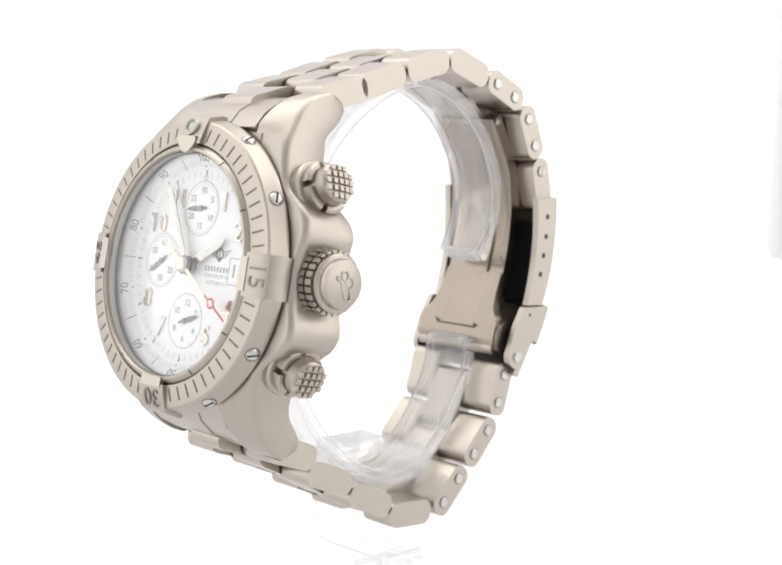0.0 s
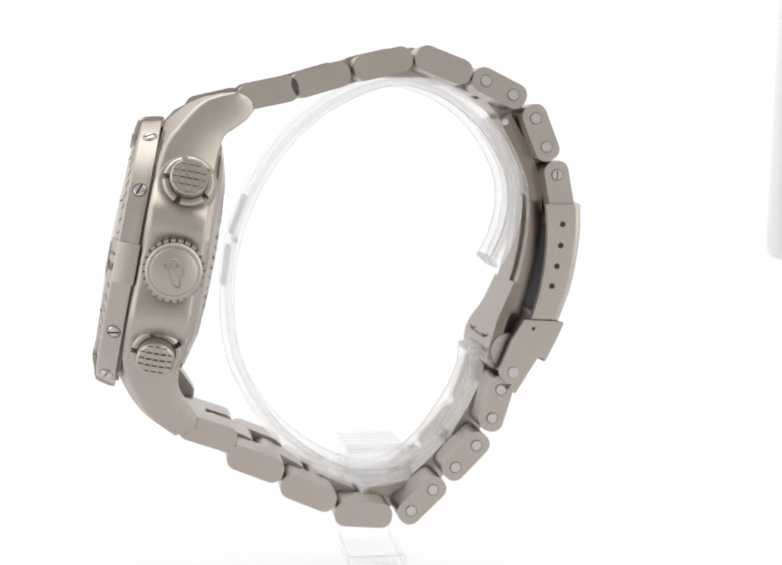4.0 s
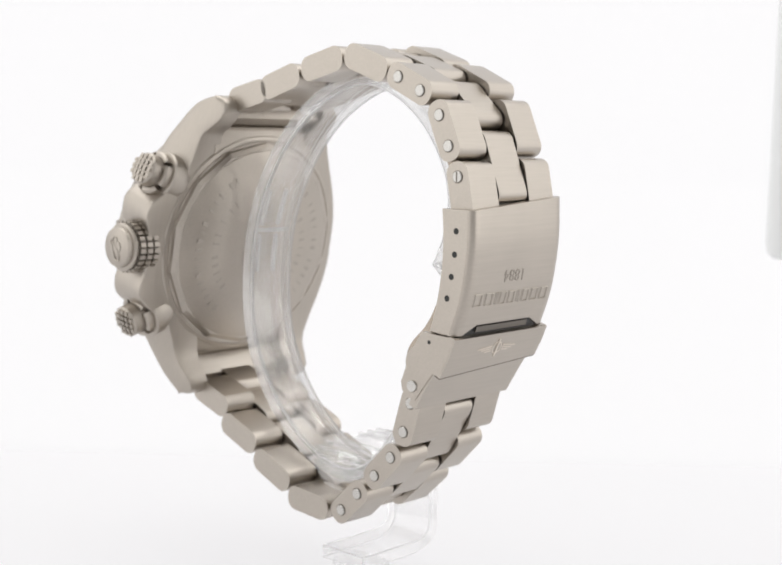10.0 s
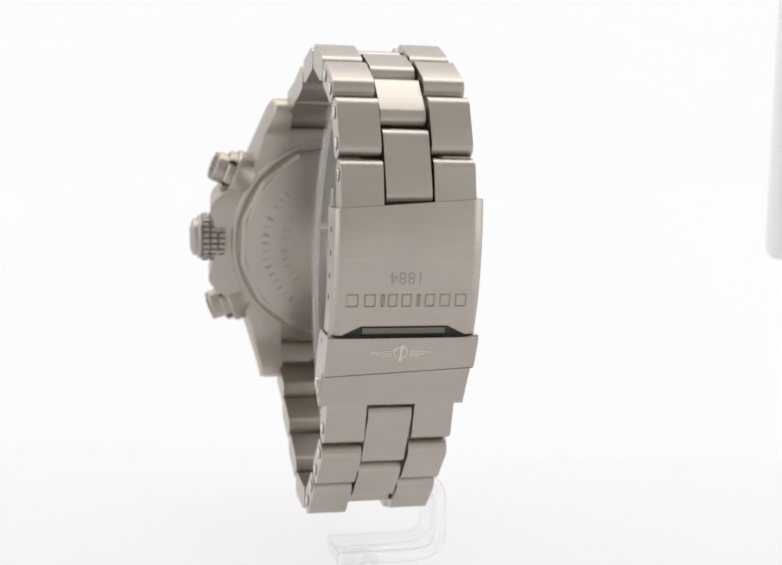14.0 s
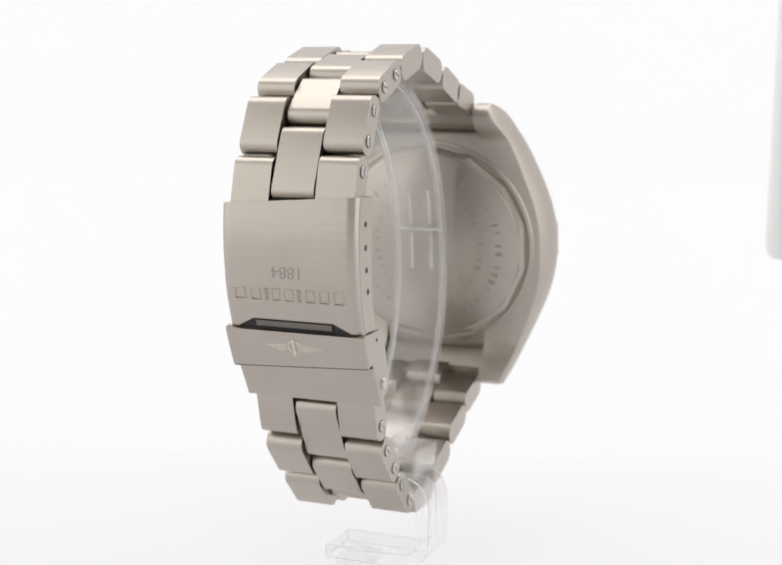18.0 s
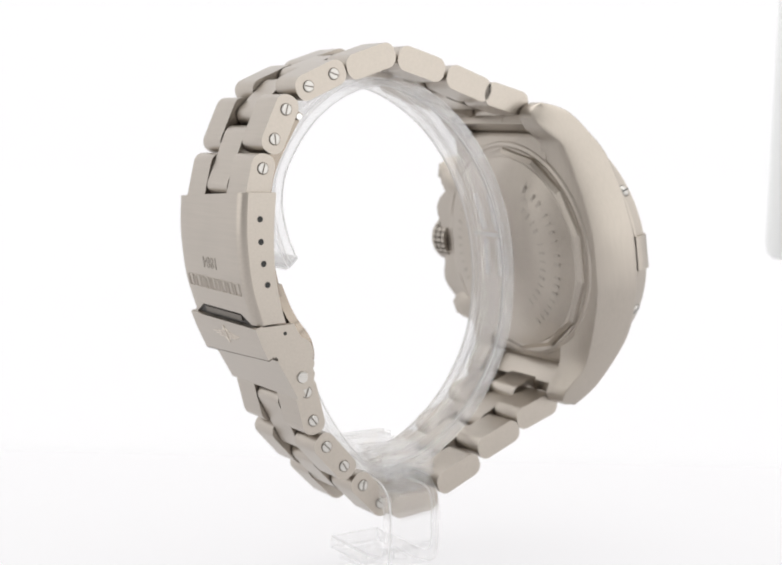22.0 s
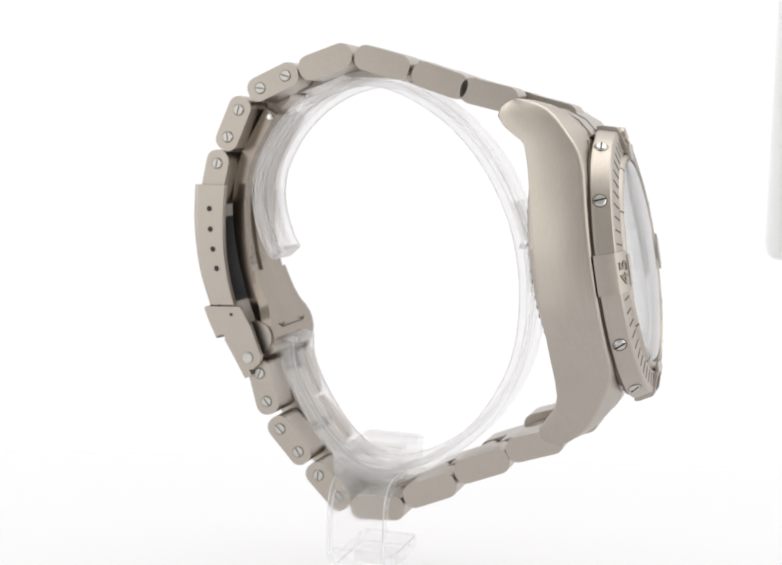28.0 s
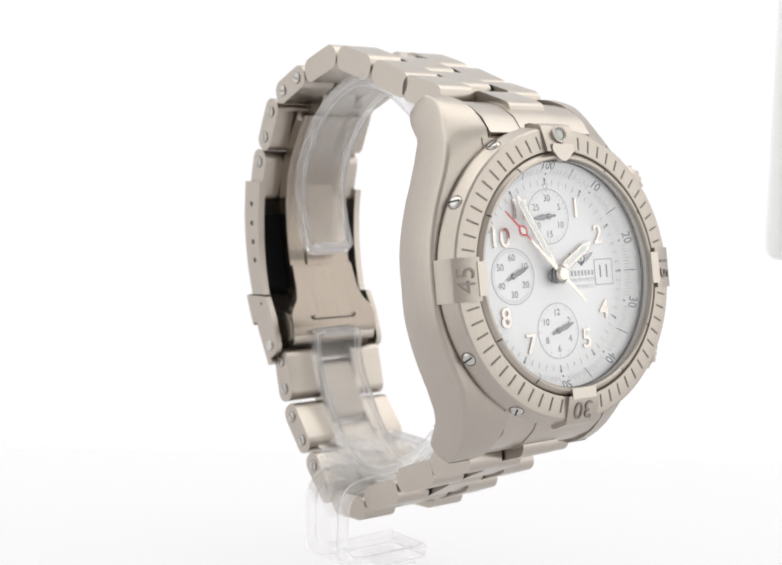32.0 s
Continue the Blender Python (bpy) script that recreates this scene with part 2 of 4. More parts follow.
# ---- the light tent ----
def tent():
    bm = bmesh.new()
    rows = [(-0.75, 0), (-0.2, 0), (0.0, 0), (0.0715, 0)]
    grid = [[bm.verts.new((x, y, z)) for x in (-0.62, -0.3, 0, 0.3, 0.62)] for y, z in rows]
    for a, b in zip(grid, grid[1:]):
        for i in range(4):
            bm.faces.new((a[i], a[i + 1], b[i + 1], b[i]))
    def link(name, bm, mat, label, cat):
        me = bpy.data.meshes.new(name)
        bm.to_mesh(me)
        bm.free()
        me.materials.append(mat)
        return tagged(new(name, me), label, cat, kind="structure")
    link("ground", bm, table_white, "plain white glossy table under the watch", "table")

    def panel(name, corners, mat, label):
        bm = bmesh.new()
        vs = [bm.verts.new(c) for c in corners]
        bm.faces.new(vs)
        bmesh.ops.solidify(bm, geom=bm.faces[:], thickness=0.004)
        link(name, bm, mat, label, "cloth")
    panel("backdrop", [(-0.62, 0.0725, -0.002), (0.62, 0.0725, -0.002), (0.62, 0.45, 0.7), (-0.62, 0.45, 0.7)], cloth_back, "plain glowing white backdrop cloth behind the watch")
    # The panels below are out of view and only give light.
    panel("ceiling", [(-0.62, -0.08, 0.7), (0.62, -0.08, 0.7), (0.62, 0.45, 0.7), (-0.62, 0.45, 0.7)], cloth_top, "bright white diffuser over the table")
    panel("ceiling_front", [(-0.62, -0.75, 0.7), (0.62, -0.75, 0.7), (0.62, -0.08, 0.7), (-0.62, -0.08, 0.7)], front_fill, "unseen glowing panel over the camera, added as fill light")
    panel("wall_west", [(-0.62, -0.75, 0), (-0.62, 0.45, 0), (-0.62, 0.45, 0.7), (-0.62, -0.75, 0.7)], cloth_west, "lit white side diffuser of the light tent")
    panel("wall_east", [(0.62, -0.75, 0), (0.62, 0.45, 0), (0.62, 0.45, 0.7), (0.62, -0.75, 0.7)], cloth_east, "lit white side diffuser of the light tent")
    panel("wall_south", [(-0.62, -0.75, 0), (0.62, -0.75, 0), (0.62, -0.75, 0.7), (-0.62, -0.75, 0.7)], front_fill, "unseen glowing panel behind the camera, added as fill light")
    bm = lathe([(0, 0), (3.2, 0.2), (4.6, 1.4), (5.0, 4), (5.0, 180), (0, 180)], 24)
    pole = tagged(new("tent_pole", to_mesh("tent_pole", bm, pole_grey)), "pale grey plastic tent pole hanging before the backdrop", "pole")
    pole.matrix_basis = at(89.0, 70, 47, 90)


tent()

# ---- the watch ----
watch = tagged(new("wristwatch"), "brushed titanium chronograph wristwatch with white dial on acrylic holder", "watch")
UP = at(0, 0, H / MM)
XC = 2.3            # middle of the bracelet across its width
TILT = -10.24
CASE = UP @ at(1.75, -40.3, -19.88, TILT)


def build_bracelet():
    LT, LL = 4.0, 9.3
    prof = rounded(LL, LT, 1.75, 5)
    outer = to_mesh("outer_link", soften(prism(prof, -3.1, 3.1), 0.35, 2, 50), titanium)
    inner = to_mesh("centre_link", soften(prism(rounded(LL - 0.2, LT - 0.1, 1.7, 5), -3.4, 3.4), 0.4, 2, 50), titanium)
    longer = to_mesh("centre_link", soften(prism(rounded(LL + 2.3, LT - 0.1, 1.7, 5), -3.4, 3.4), 0.4, 2, 50), titanium)
    mids = [((-24.0, 4.4), (-15.3, 6.4)), ((-16.2, 6.2), (-7.2, 9.05)), ((-6.5, 9.2), (2.2, 11.45)), ((3.1, 11.9), (11.7, 8.85)),
            ((14.2, 8.1), (18.6, 6.05)), ((22.4, 2.5), (24.3, -1.95)), ((26.2, -6.3), (27.2, -11.1)),
            None,
            ((18.2, -40.8), (16.8, -45.7)), ((14.38, -50.0), (11.0, -53.6)), ((7.4, -57.2), (3.9, -60.6)),
            ((0.6, -61.4), (-8.2, -60.7)), ((-8.8, -58.9), (-16.5, -55.6)), ((-17.0, -54.0), (-25.2, -50.7)), ((-25.9, -49.4), (-33.0, -47.0))]
    rows = []
    for m in mids:
        if m is None:
            rows.append(None)
            continue
        (y0, z0), (y1, z1) = m
        rows.append(((y0 + y1) / 2, (z0 + z1) / 2, math.degrees(math.atan2(z1 - z0, y1 - y0))))
    pins = to_mesh("link_pin", soften(lathe([(0, -0.2), (0.76, -0.2), (0.85, -0.08), (0.85, 0.3), (0, 0.3)], 20), 0.05, 1), pin_steel)
    slot = to_mesh("screw_slot", box(-0.72, 0.72, -0.03, 0.03, -0.09, 0.09), titanium_dark)
    ring = to_mesh("pin_recess", lathe([(0.84, -0.02), (0.95, -0.02), (0.95, 0.03), (0.84, 0.03)], 20, closed=True), titanium_dark)
    for k, row in enumerate(rows):
        if row is None:
            continue
        y, z, a = row
        for side in (-1, 1):
            low = k >= 11 and side < 0
            tucked = 0.9 if k == 14 and side > 0 else 0
            m = UP @ at(XC + side * 6.85, y + (0.8 if low else tucked), z - side * 0.2 - (0.5 if low else -tucked), a)
            link = put("outer_link", outer, watch, m)
            if 4 <= k <= 10:
                for e in (-2.42, 2.42):
                    if k == 6 and e > 0:
                        continue
                    p = put("link_pin", pins, link, at(side * 3.15, e, 0, 0, 0, 90 * side))
                    r = put("pin_recess", ring, link, at(side * 3.15, e, 0, 0, 0, 90 * side))
                    if side < 0 or k == 6:
                        put("screw_slot", slot, link, at(side * 3.36, e, 0, random.uniform(-60, 60), 0, 0) @ at(0, 0, 0, 0, 0, 90))
    for a, b in zip(rows, rows[1:]):
        if a is None or b is None:
            continue
        y, z = (a[0] + b[0]) / 2, (a[1] + b[1]) / 2
        last = b is rows[6]
        turn = math.atan2(b[1] - a[1], b[0] - a[0])
        shift = 1.3 if last else -1.1 if a is rows[8] else 0.0
        put("centre_link", longer if shift else inner, watch, UP @ at(XC, y + shift * math.cos(turn), z + shift * math.sin(turn), math.degrees(turn)))
    # the centre links at the clasp and at both end pieces
    put("centre_link", inner, watch, UP @ at(XC, -27.6, 3.4, 14))
    put("centre_link", inner, watch, UP @ at(XC, -32.9, -46.2, 160))


build_bracelet()


def build_clasp():
    x0, x1 = XC - 10.9, XC + 11.0
    outer = curve_path([(30.2, -9.4), (30.4, -15.0), (30.05, -19.5), (29.15, -24.5), (27.4, -29.6)], 6)
    inner = curve_path([(22.5, -29.4), (23.0, -28.0), (24.0, -24.0), (24.6, -19.5), (24.7, -15.0), (24.4, -11.0)], 6)
    def top_edge(x):
        return -10.4 - 0.8 * (x - XC) / 11
    def low_edge(x):        # the lower edge is cut back in the middle for the release bar
        return interp(x - XC, [(-9.2, -29.7), (-6.4, -28.3), (6.6, -28.3), (9.4, -29.7)])
    def shell(x, d):
        a, b = -top_edge(x), -low_edge(x)
        table = [(-p[1], p[0]) for p in outer]
        return [(x, interp(a + (b - a) * k / 20, table) - d, -(a + (b - a) * k / 20)) for k in range(21)]
    bm = loft([shell(x, d) + shell(x, 1.5)[::-1] for x, d in ((x0, 1.2), (x0 + 0.12, 0.75), (x0 + 0.4, 0.36), (x0 + 0.8, 0.12), (x0 + 1.4, 0.01), (XC - 9.2, 0), (XC - 6.4, 0), (XC, 0), (XC + 6.6, 0), (XC + 9.4, 0), (x1 - 1.4, 0.01), (x1 - 0.8, 0.12), (x1 - 0.4, 0.36), (x1 - 0.12, 0.75), (x1, 1.2))])
    cover = part("clasp_cover", soften(bm, 0.12, 1, 40), titanium, watch, "", UP)
    flange = [(y - 1.15, z) for y, z in [(30.05, -11.0)] + [p for p in outer if p[1] < -11.2]] + inner
    for a, b in ((x0 - 0.02, x0 + 1.2), (x1 - 1.2, x1 + 0.02)):
        dz = 0.6 - 0.8 * (a + 0.6 - XC) / 11
        part("side_flange", soften(prism([(y, z + dz * interp(z, [(-20, 0), (-11, 1)])) for y, z in flange], a, b), 0.35, 2, 40), titanium, cover)
    hole = to_mesh("adjustment_hole", lathe([(0, -0.03), (0.48, -0.03), (0.48, 0.03), (0, 0.03)], 14), dark_gap)
    for y, z in ((27.1, -14.2), (26.9, -17.6), (26.4, -20.9), (25.7, -24.1)):
        put("adjustment_hole", hole, cover, at(x1, y, z - 0.1, 0, 0, 90))
        put("adjustment_hole", hole, cover, at(x0, y, z + 0.6, 0, 0, 90))
    # Black sheet added for the shade between cover and blades.
    part("clasp_shade", ribbon([(y - 1.45, z) for y, z in curve_path([(29.9, -15.5), (29.7, -19.5), (28.8, -24.5), (27.2, -29.0)], 6)], 0.4, x0 + 1.3, x1 - 1.3), shade_black, cover, "black sheet standing for shade inside the cover")
    # engraved numerals and a plain name bar, upside down as worn
    def on_cover(z):
        i = min(range(len(outer)), key=lambda k: abs(outer[k][1] - z))
        i = max(1, min(len(outer) - 2, i))
        (ya, za), (yb, zb) = outer[i - 1], outer[i + 1]
        return interp(-z, [(-p[1], p[0]) for p in outer]), math.degrees(math.atan2(yb - ya, za - zb))
    y, a = on_cover(-21.0)
    put("engraved_numerals", text_mesh("1884", 2.6, 0.03, engraved_mid), cover, at(XC + 0.3, y + 0.02, -21.0, 0, 180, 180) @ at(0, 0, 0, a))
    y, a = on_cover(-24.4)
    for u, w in ((-7.6, 1.5), (-5.4, 1.4), (-3.3, 1.3), (-1.7, 0.4), (-0.1, 1.3), (1.8, 1.2), (3.2, 0.4), (4.9, 1.5), (7.3, 1.6)):
        h = w / 2
        pts = [(-h, -0.9), (h, -0.9), (h, 0.9), (-h, 0.9)]
        part("engraved_mark", loop(pts, 0.16, True, 4), engraved_faint, cover, "", at(XC + 0.3 + 1.08 * u, y + 0.0, -24.4, a))
    # Black box paints the shade in the release slot.
    part("release_recess", soften(box(-9.6, 9.6, -0.8, -0.25, -1.5, 0.9), 0.2, 2), shade_black, cover, "", at(XC + 0.1, 27.55, -28.9, -18))
    part("release_bar", soften(box(-6.2, 6.2, -0.6, 0.1, -0.45, 0.45), 0.2, 2), engraved_line, cover, "", at(XC + 0.1, 27.45, -29.0, -18))
    # safety flap with a step
    fo = curve_path([(27.6, -29.9), (26.5, -32.5), (24.8, -35.9)], 5)
    x0, x1 = x0 - 0.35, x1 + 0.35
    def taper(bm):
        """The flap is shorter towards its -x side."""
        for v in bm.verts:
            k = 1.35 * (x1 - v.co.x) / (x1 - x0) * min(1, max(0, (-31.0 - v.co.z) / 4.5))
            v.co.y, v.co.z = v.co.y + 0.447 * k, v.co.z + 0.894 * k
        return bm

    bm = taper(ribbon([(y - 0.35, z) for y, z in fo], 1.2, x0, x1))
    side = [(22.4, -37.2), (20.3, -40.1), (18.8, -39.9), (17.7, -38.9), (17.45, -37.6), (19.25, -32.9), (21.3, -29.6)]
    flap = part("safety_flap", soften(bm, 0.45, 3, 40), titanium, watch, "", UP)
    for a, b in ((x0 - 0.02, x0 + 1.0), (x1 - 1.0, x1 + 0.02)):
        k = 0 if a > XC else 1.35
        edge = [(y + 0.447 * k * w, z + 0.894 * k * w) for (y, z), w in ((p, min(1, max(0, (-31.0 - p[1]) / 4.5))) for p in fo + [(23.6, -35.7)])]
        part("side_flange", soften(prism(edge + side, a, b), 0.3, 2, 40), titanium, flap)
    pin = to_mesh("flap_pin", soften(lathe([(0, -0.3), (0.85, -0.3), (0.95, -0.1), (0.95, 0.3), (0, 0.3)], 20), 0.05, 1), pin_steel)
    for s, x in ((1, x1), (-1, x0)):
        put("flap_pin", pin, flap, at(x, 19.7, -38.0, 0, 0, 90 * s))
    for x in (x0 - 0.03, x1 + 0.03):
        part("flange_hole", lathe([(0, -0.02), (0.3, -0.02), (0.3, 0.02), (0, 0.02)], 12), dark_gap, flap, "", at(x, 22.8, -31.0, 0, 0, 90))
    em = at(XC + 0.3, 26.82, -32.4, -25)
    part("raised_emblem", box(-0.18, 0.18, -0.08, 0.14, -1.5, 1.5), emblem_pale, flap, "", em)
    part("raised_emblem", loop([(1.0 * math.cos(radians(a)), 1.0 * math.sin(radians(a))) for a in range(0, 360, 20)], 0.14), emblem_pale, flap, "", em)
    for sgn in (-1, 1):
        for k in range(3):
            part("raised_emblem", box(min(sgn * 1.3, sgn * (4.6 - k * 0.9)), max(sgn * 1.3, sgn * (4.6 - k * 0.9)), -0.05, 0.1, -0.1, 0.1), emblem_pale, flap, "", em @ at(0, 0, 0.5 - 0.4 * k, 0, 6 * sgn))
    bm = ribbon(curve_path([(23.5, -34.8), (22.0, -37.2), (19.6, -41.2)], 4), 1.4, x0 + 0.0, x1 - 0.1)
    # Dark strip draws the shade line under the flap's lower edge.
    part("flap_edge_shade", taper(prism([(24.95, -36.1), (24.82, -36.36), (23.9, -35.95), (24.0, -35.65)], x0 + 0.1, x1 - 0.1)), titanium_dark, flap)
    part("lower_plate", soften(bm, 0.3, 2, 40), titanium, watch, "", UP)
    # folded blades inside
    blade = curve_path([(17.8, 2.6), (20.9, -2.9), (22.7, -7.0), (23.4, -12.0), (23.2, -17.0), (22.2, -22.5), (20.4, -28.6), (18.8, -32.6)], 5)
    blade = [(y + 0.55, z) for y, z in blade]
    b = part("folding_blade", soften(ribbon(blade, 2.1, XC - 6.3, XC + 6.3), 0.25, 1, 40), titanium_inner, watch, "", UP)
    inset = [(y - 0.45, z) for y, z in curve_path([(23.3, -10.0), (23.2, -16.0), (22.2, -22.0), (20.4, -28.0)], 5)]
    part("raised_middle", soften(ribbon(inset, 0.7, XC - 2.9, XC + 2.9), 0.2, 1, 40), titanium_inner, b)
    wide = curve_path([(21.4, -24.4), (19.6, -28.5), (17.9, -31.8), (16.9, -34.6), (16.9, -36.8)], 5)
    half = [(-24.4, 6.3), (-28.0, 6.5), (-30.0, 7.0), (-31.4, 8.2), (-32.6, 8.8), (-35.4, 8.8), (-37.2, 8.3)]
    bm = ribbon(wide, 1.5, -1, 1)
    for v in bm.verts:
        v.co.x *= interp(-v.co.z, [(-z, w) for z, w in half])
        v.co.x += XC + 0.1
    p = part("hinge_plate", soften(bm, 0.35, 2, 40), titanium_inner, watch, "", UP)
    part("hinge_slot", box(-4.4, 4.4, -0.1, 0.12, -0.15, 0.15), titanium_dark, p, "", at(XC, 16.47, -33.4, 20))
    for u in (-4.4, 4.4):
        part("hinge_slot", box(u - 0.12, u + 0.12, -0.1, 0.12, 0, 0.8), titanium_dark, p, "", at(XC, 16.47, -33.4, 20))
    part("hinge_tube", soften(lathe([(0, -8.6), (1.2, -8.6), (1.2, 8.6), (0, 8.6)], 24), 0.2, 1), titanium, p, "", at(XC, 17.2, -36.6, 0, 0, 90))
    ear = to_mesh("hinge_ear", soften(lathe([(0, -0.6), (2.75, -0.6), (2.75, 0.6), (0, 0.6)], 40), 0.3, 2), titanium)
    for u in (-8.5, 8.7):
        put("hinge_ear", ear, p, at(XC + u, 19.2, -34.9, 0, 0, 90))
    rivet = to_mesh("blade_rivet", lathe([(0, -0.25), (0.5, -0.2), (0.6, 0.1), (0, 0.1)], 14), steel)
    for u in (-6.6, 6.6):
        put("blade_rivet", rivet, b, at(XC + u, 18.3, 1.7, 0, 0, 90 if u > 0 else -90))


build_clasp()


def smooth_table(pts):
    """A denser table along a smooth line through the points."""
    return sorted(curve_path(pts, 5))


def width_tables():
    right = [(-27, 13.4), (-24.4, 13.9), (-19.6, 15.3), (-16, 16.5), (-13, 17.7), (-11, 20.0), (-9, 22.4), (-7.5, 23.0), (-5.5, 23.0), (-3, 22.3), (3, 22.3),
             (5.5, 23.0), (7.5, 23.0), (9, 22.4), (11, 20.0), (13, 17.7), (16, 16.5), (19.6, 15.3), (24.4, 13.9), (27.4, 13.2)]
    left = [(-27, 12.8), (-24.4, 14.3), (-19.6, 16.3), (-14.5, 18.4), (-10.8, 20.0), (-7, 21.2), (-3, 21.9), (3, 21.9), (7, 21.2), (10.8, 20.0), (14.5, 18.4), (19.6, 16.3), (24.4, 14.3), (27, 12.8)]
    return {1: smooth_table(right), -1: smooth_table(left)}


WIDTH = width_tables()


def width(z, side):
    return interp(z, WIDTH[side])


FRONT = [(-25.5, 11.6), (-25.2, 10.3), (-24.3, 8.5), (-22.9, 6.6), (-21, 5.0), (-19, 3.6), (-17, 2.4), (-15, 1.5), (-13, 1.3), (15, 1.3), (18.0, 1.8), (19.5, 2.5), (21.4, 3.6), (23.5, 4.8), (25.2, 6.2), (26.2, 7.6), (27.0, 9.6), (27.4, 11.0)]
FRONT_IN = [(-25.5, 11.6), (-24.9, 8.6), (-23.6, 6.2), (-21.6, 3.9), (-18.8, 1.7), (-15, 1.3), (18.0, 1.3), (20.8, 1.35), (22.4, 2.4), (24.4, 4.3), (25.8, 6.4), (26.9, 9.0), (27.4, 11.0)]
REAR = [(-25.5, 11.2), (-25.1, 13.2), (-24.0, 14.4), (-22.6, 14.3), (-21.4, 13.2), (-19.6, 11.3), (-18.0, 10.4), (-15, 10.1), (0, 9.9), (17, 9.8), (20.6, 10.2), (22.2, 11.9), (23.6, 13.2), (25.2, 14.0), (26.5, 13.6), (27.1, 12.6), (27.4, 11.2)]


def build_case():
    bm = bmesh.new()
    zs = [-25.5, -25.4, -25.1, -24.6, -24, -23.3, -22.6, -21.8, -21, -20.2, -19.5, -18.6, -17.5, -16, -14.5, -13, -12, -11, -10, -9, -8, -7, -6, -5, -4, -2, 0, 2, 4, 5, 6, 7, 8, 9, 10, 11, 12, 13, 14.5, 16, 17.5, 18.6, 19.5, 20.2, 21, 21.8, 22.6, 23.3, 24, 24.6, 25.2, 25.8, 26.4, 26.9, 27.2, 27.4]
    for s in (-1, 1):
        rings = []
        for z in zs:
            w, f, b = width(z, s), interp(z, FRONT), interp(z, REAR)
            r = min(1.3 if s > 0 else 0.8, (b - f) * 0.42)
            taper = interp(abs(z), [(0, -0.5), (7, -0.6), (9.5, 0.3), (13, 0.9), (16, 1.0), (20, 0.6), (27, 0.5)] if s > 0 else [(0, 1.1), (10, 0.8), (16, 0.5), (20, 0.4), (27, 0.4)])
            c = min(0.45, (b - f) * 0.2)
            g = min(interp(z, FRONT_IN), f)
            ring = [(9.85, g), (10.6, g + 0.1 * (f - g))]
            ring += [(w - r + r * math.sin(radians(a)), f + r - r * math.cos(radians(a))) for a in (10, 30, 50, 70, 90)]
            y1 = f + r + (b - f - r) * 0.35
            ring += [(w, y1), (w - taper * 0.35, y1 + (b - c - y1) * 0.5), (w - taper, b - c), (w - taper - c * 0.3, b - c * 0.3), (w - taper - c, b), (9.85, b)]
            rings.append([(s * x, y, z) for x, y in ring])
        loft(rings, bm)
    prism([(1.3, -18.2), (1.3, 19.6), (8.4, 21.9), (9.5, 21.8), (10.0, 21.1), (10.0, -18.2), (9.6, -19.1), (9.0, -19.5)], -10.9, 10.9, bm)
    case = part("case", bm, titanium_case, watch, "", CASE, 42)
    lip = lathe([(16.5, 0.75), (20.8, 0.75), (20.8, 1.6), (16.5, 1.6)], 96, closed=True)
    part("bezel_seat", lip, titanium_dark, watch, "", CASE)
    # end pieces between the lugs, each with a raised middle
    top = [(0.9, 20.4), (2.4, 22.8), (5.0, 24.9), (8.0, 26.0), (12.4, 25.8), (13.0, 24.0), (10.6, 23.0), (6, 19.2), (2, 19.2)]
    low = [(1.8, -18.4), (4.0, -21.7), (6.4, -23.5), (9.2, -24.6), (11.3, -24.6), (11.2, -22.8), (8.8, -19.8), (6, -18.0)]
    for pts, k in ((top, 1), (low, -1)):
        e = part("end_link", soften(prism(pts, -9.7, 9.7), 0.4, 2, 20), titanium, watch, "", CASE)
        mid = [(y - 0.0, z + 0.2 * k) for y, z in pts]
        part("raised_middle", soften(prism(mid, -3.7, 3.7), 0.4, 2, 20), titanium, e)
    # case back: faceted rim round a shallow dome
    bm = lathe([(19.7, 8.8), (19.7, 9.9), (19.5, 10.15), (18.95, 10.25), (18.85, 10.1), (18.7, 10.1), (18.6, 10.3), (0, 10.3)], 96)
    back = part("case_back", bm, titanium, watch, "round screwed case back with engraved rings", CASE @ at(0, 0, 0.8), 20)
    part("faceted_rim", lathe([(18.6, 10.2), (18.45, 10.75), (17.7, 11.15), (0, 11.15)], 14), turned, back, "", None, 12)
    part("dome", lathe([(17.3, 11.05), (17.1, 11.25), (13.6, 12.2), (10.2, 12.52), (5, 12.85), (0, 12.95)], 96), turned, back, "", None, 20)
    random.seed(4)
    marks = [to_mesh("engraved_mark", box(-w / 2, w / 2, -0.025, 0.025, -0.65, 0.65), engraved) for w in (0.22, 0.4, 0.6)]
    for rad, a0, a1, da in ((13.6, 30, 150, 6.5), (13.6, 210, 330, 6.5), (10.2, 40, 140, 8.5), (10.2, 215, 325, 8.5)):
        a = a0
        while a < a1:
            put("engraved_mark", random.choice(marks), back, at(0, 0, 0, 0, a, 0) @ at(0, 12.2 if rad > 11 else 12.52, rad, 3))
            a += da * random.choice((1, 1, 1, 1.6))


build_case()


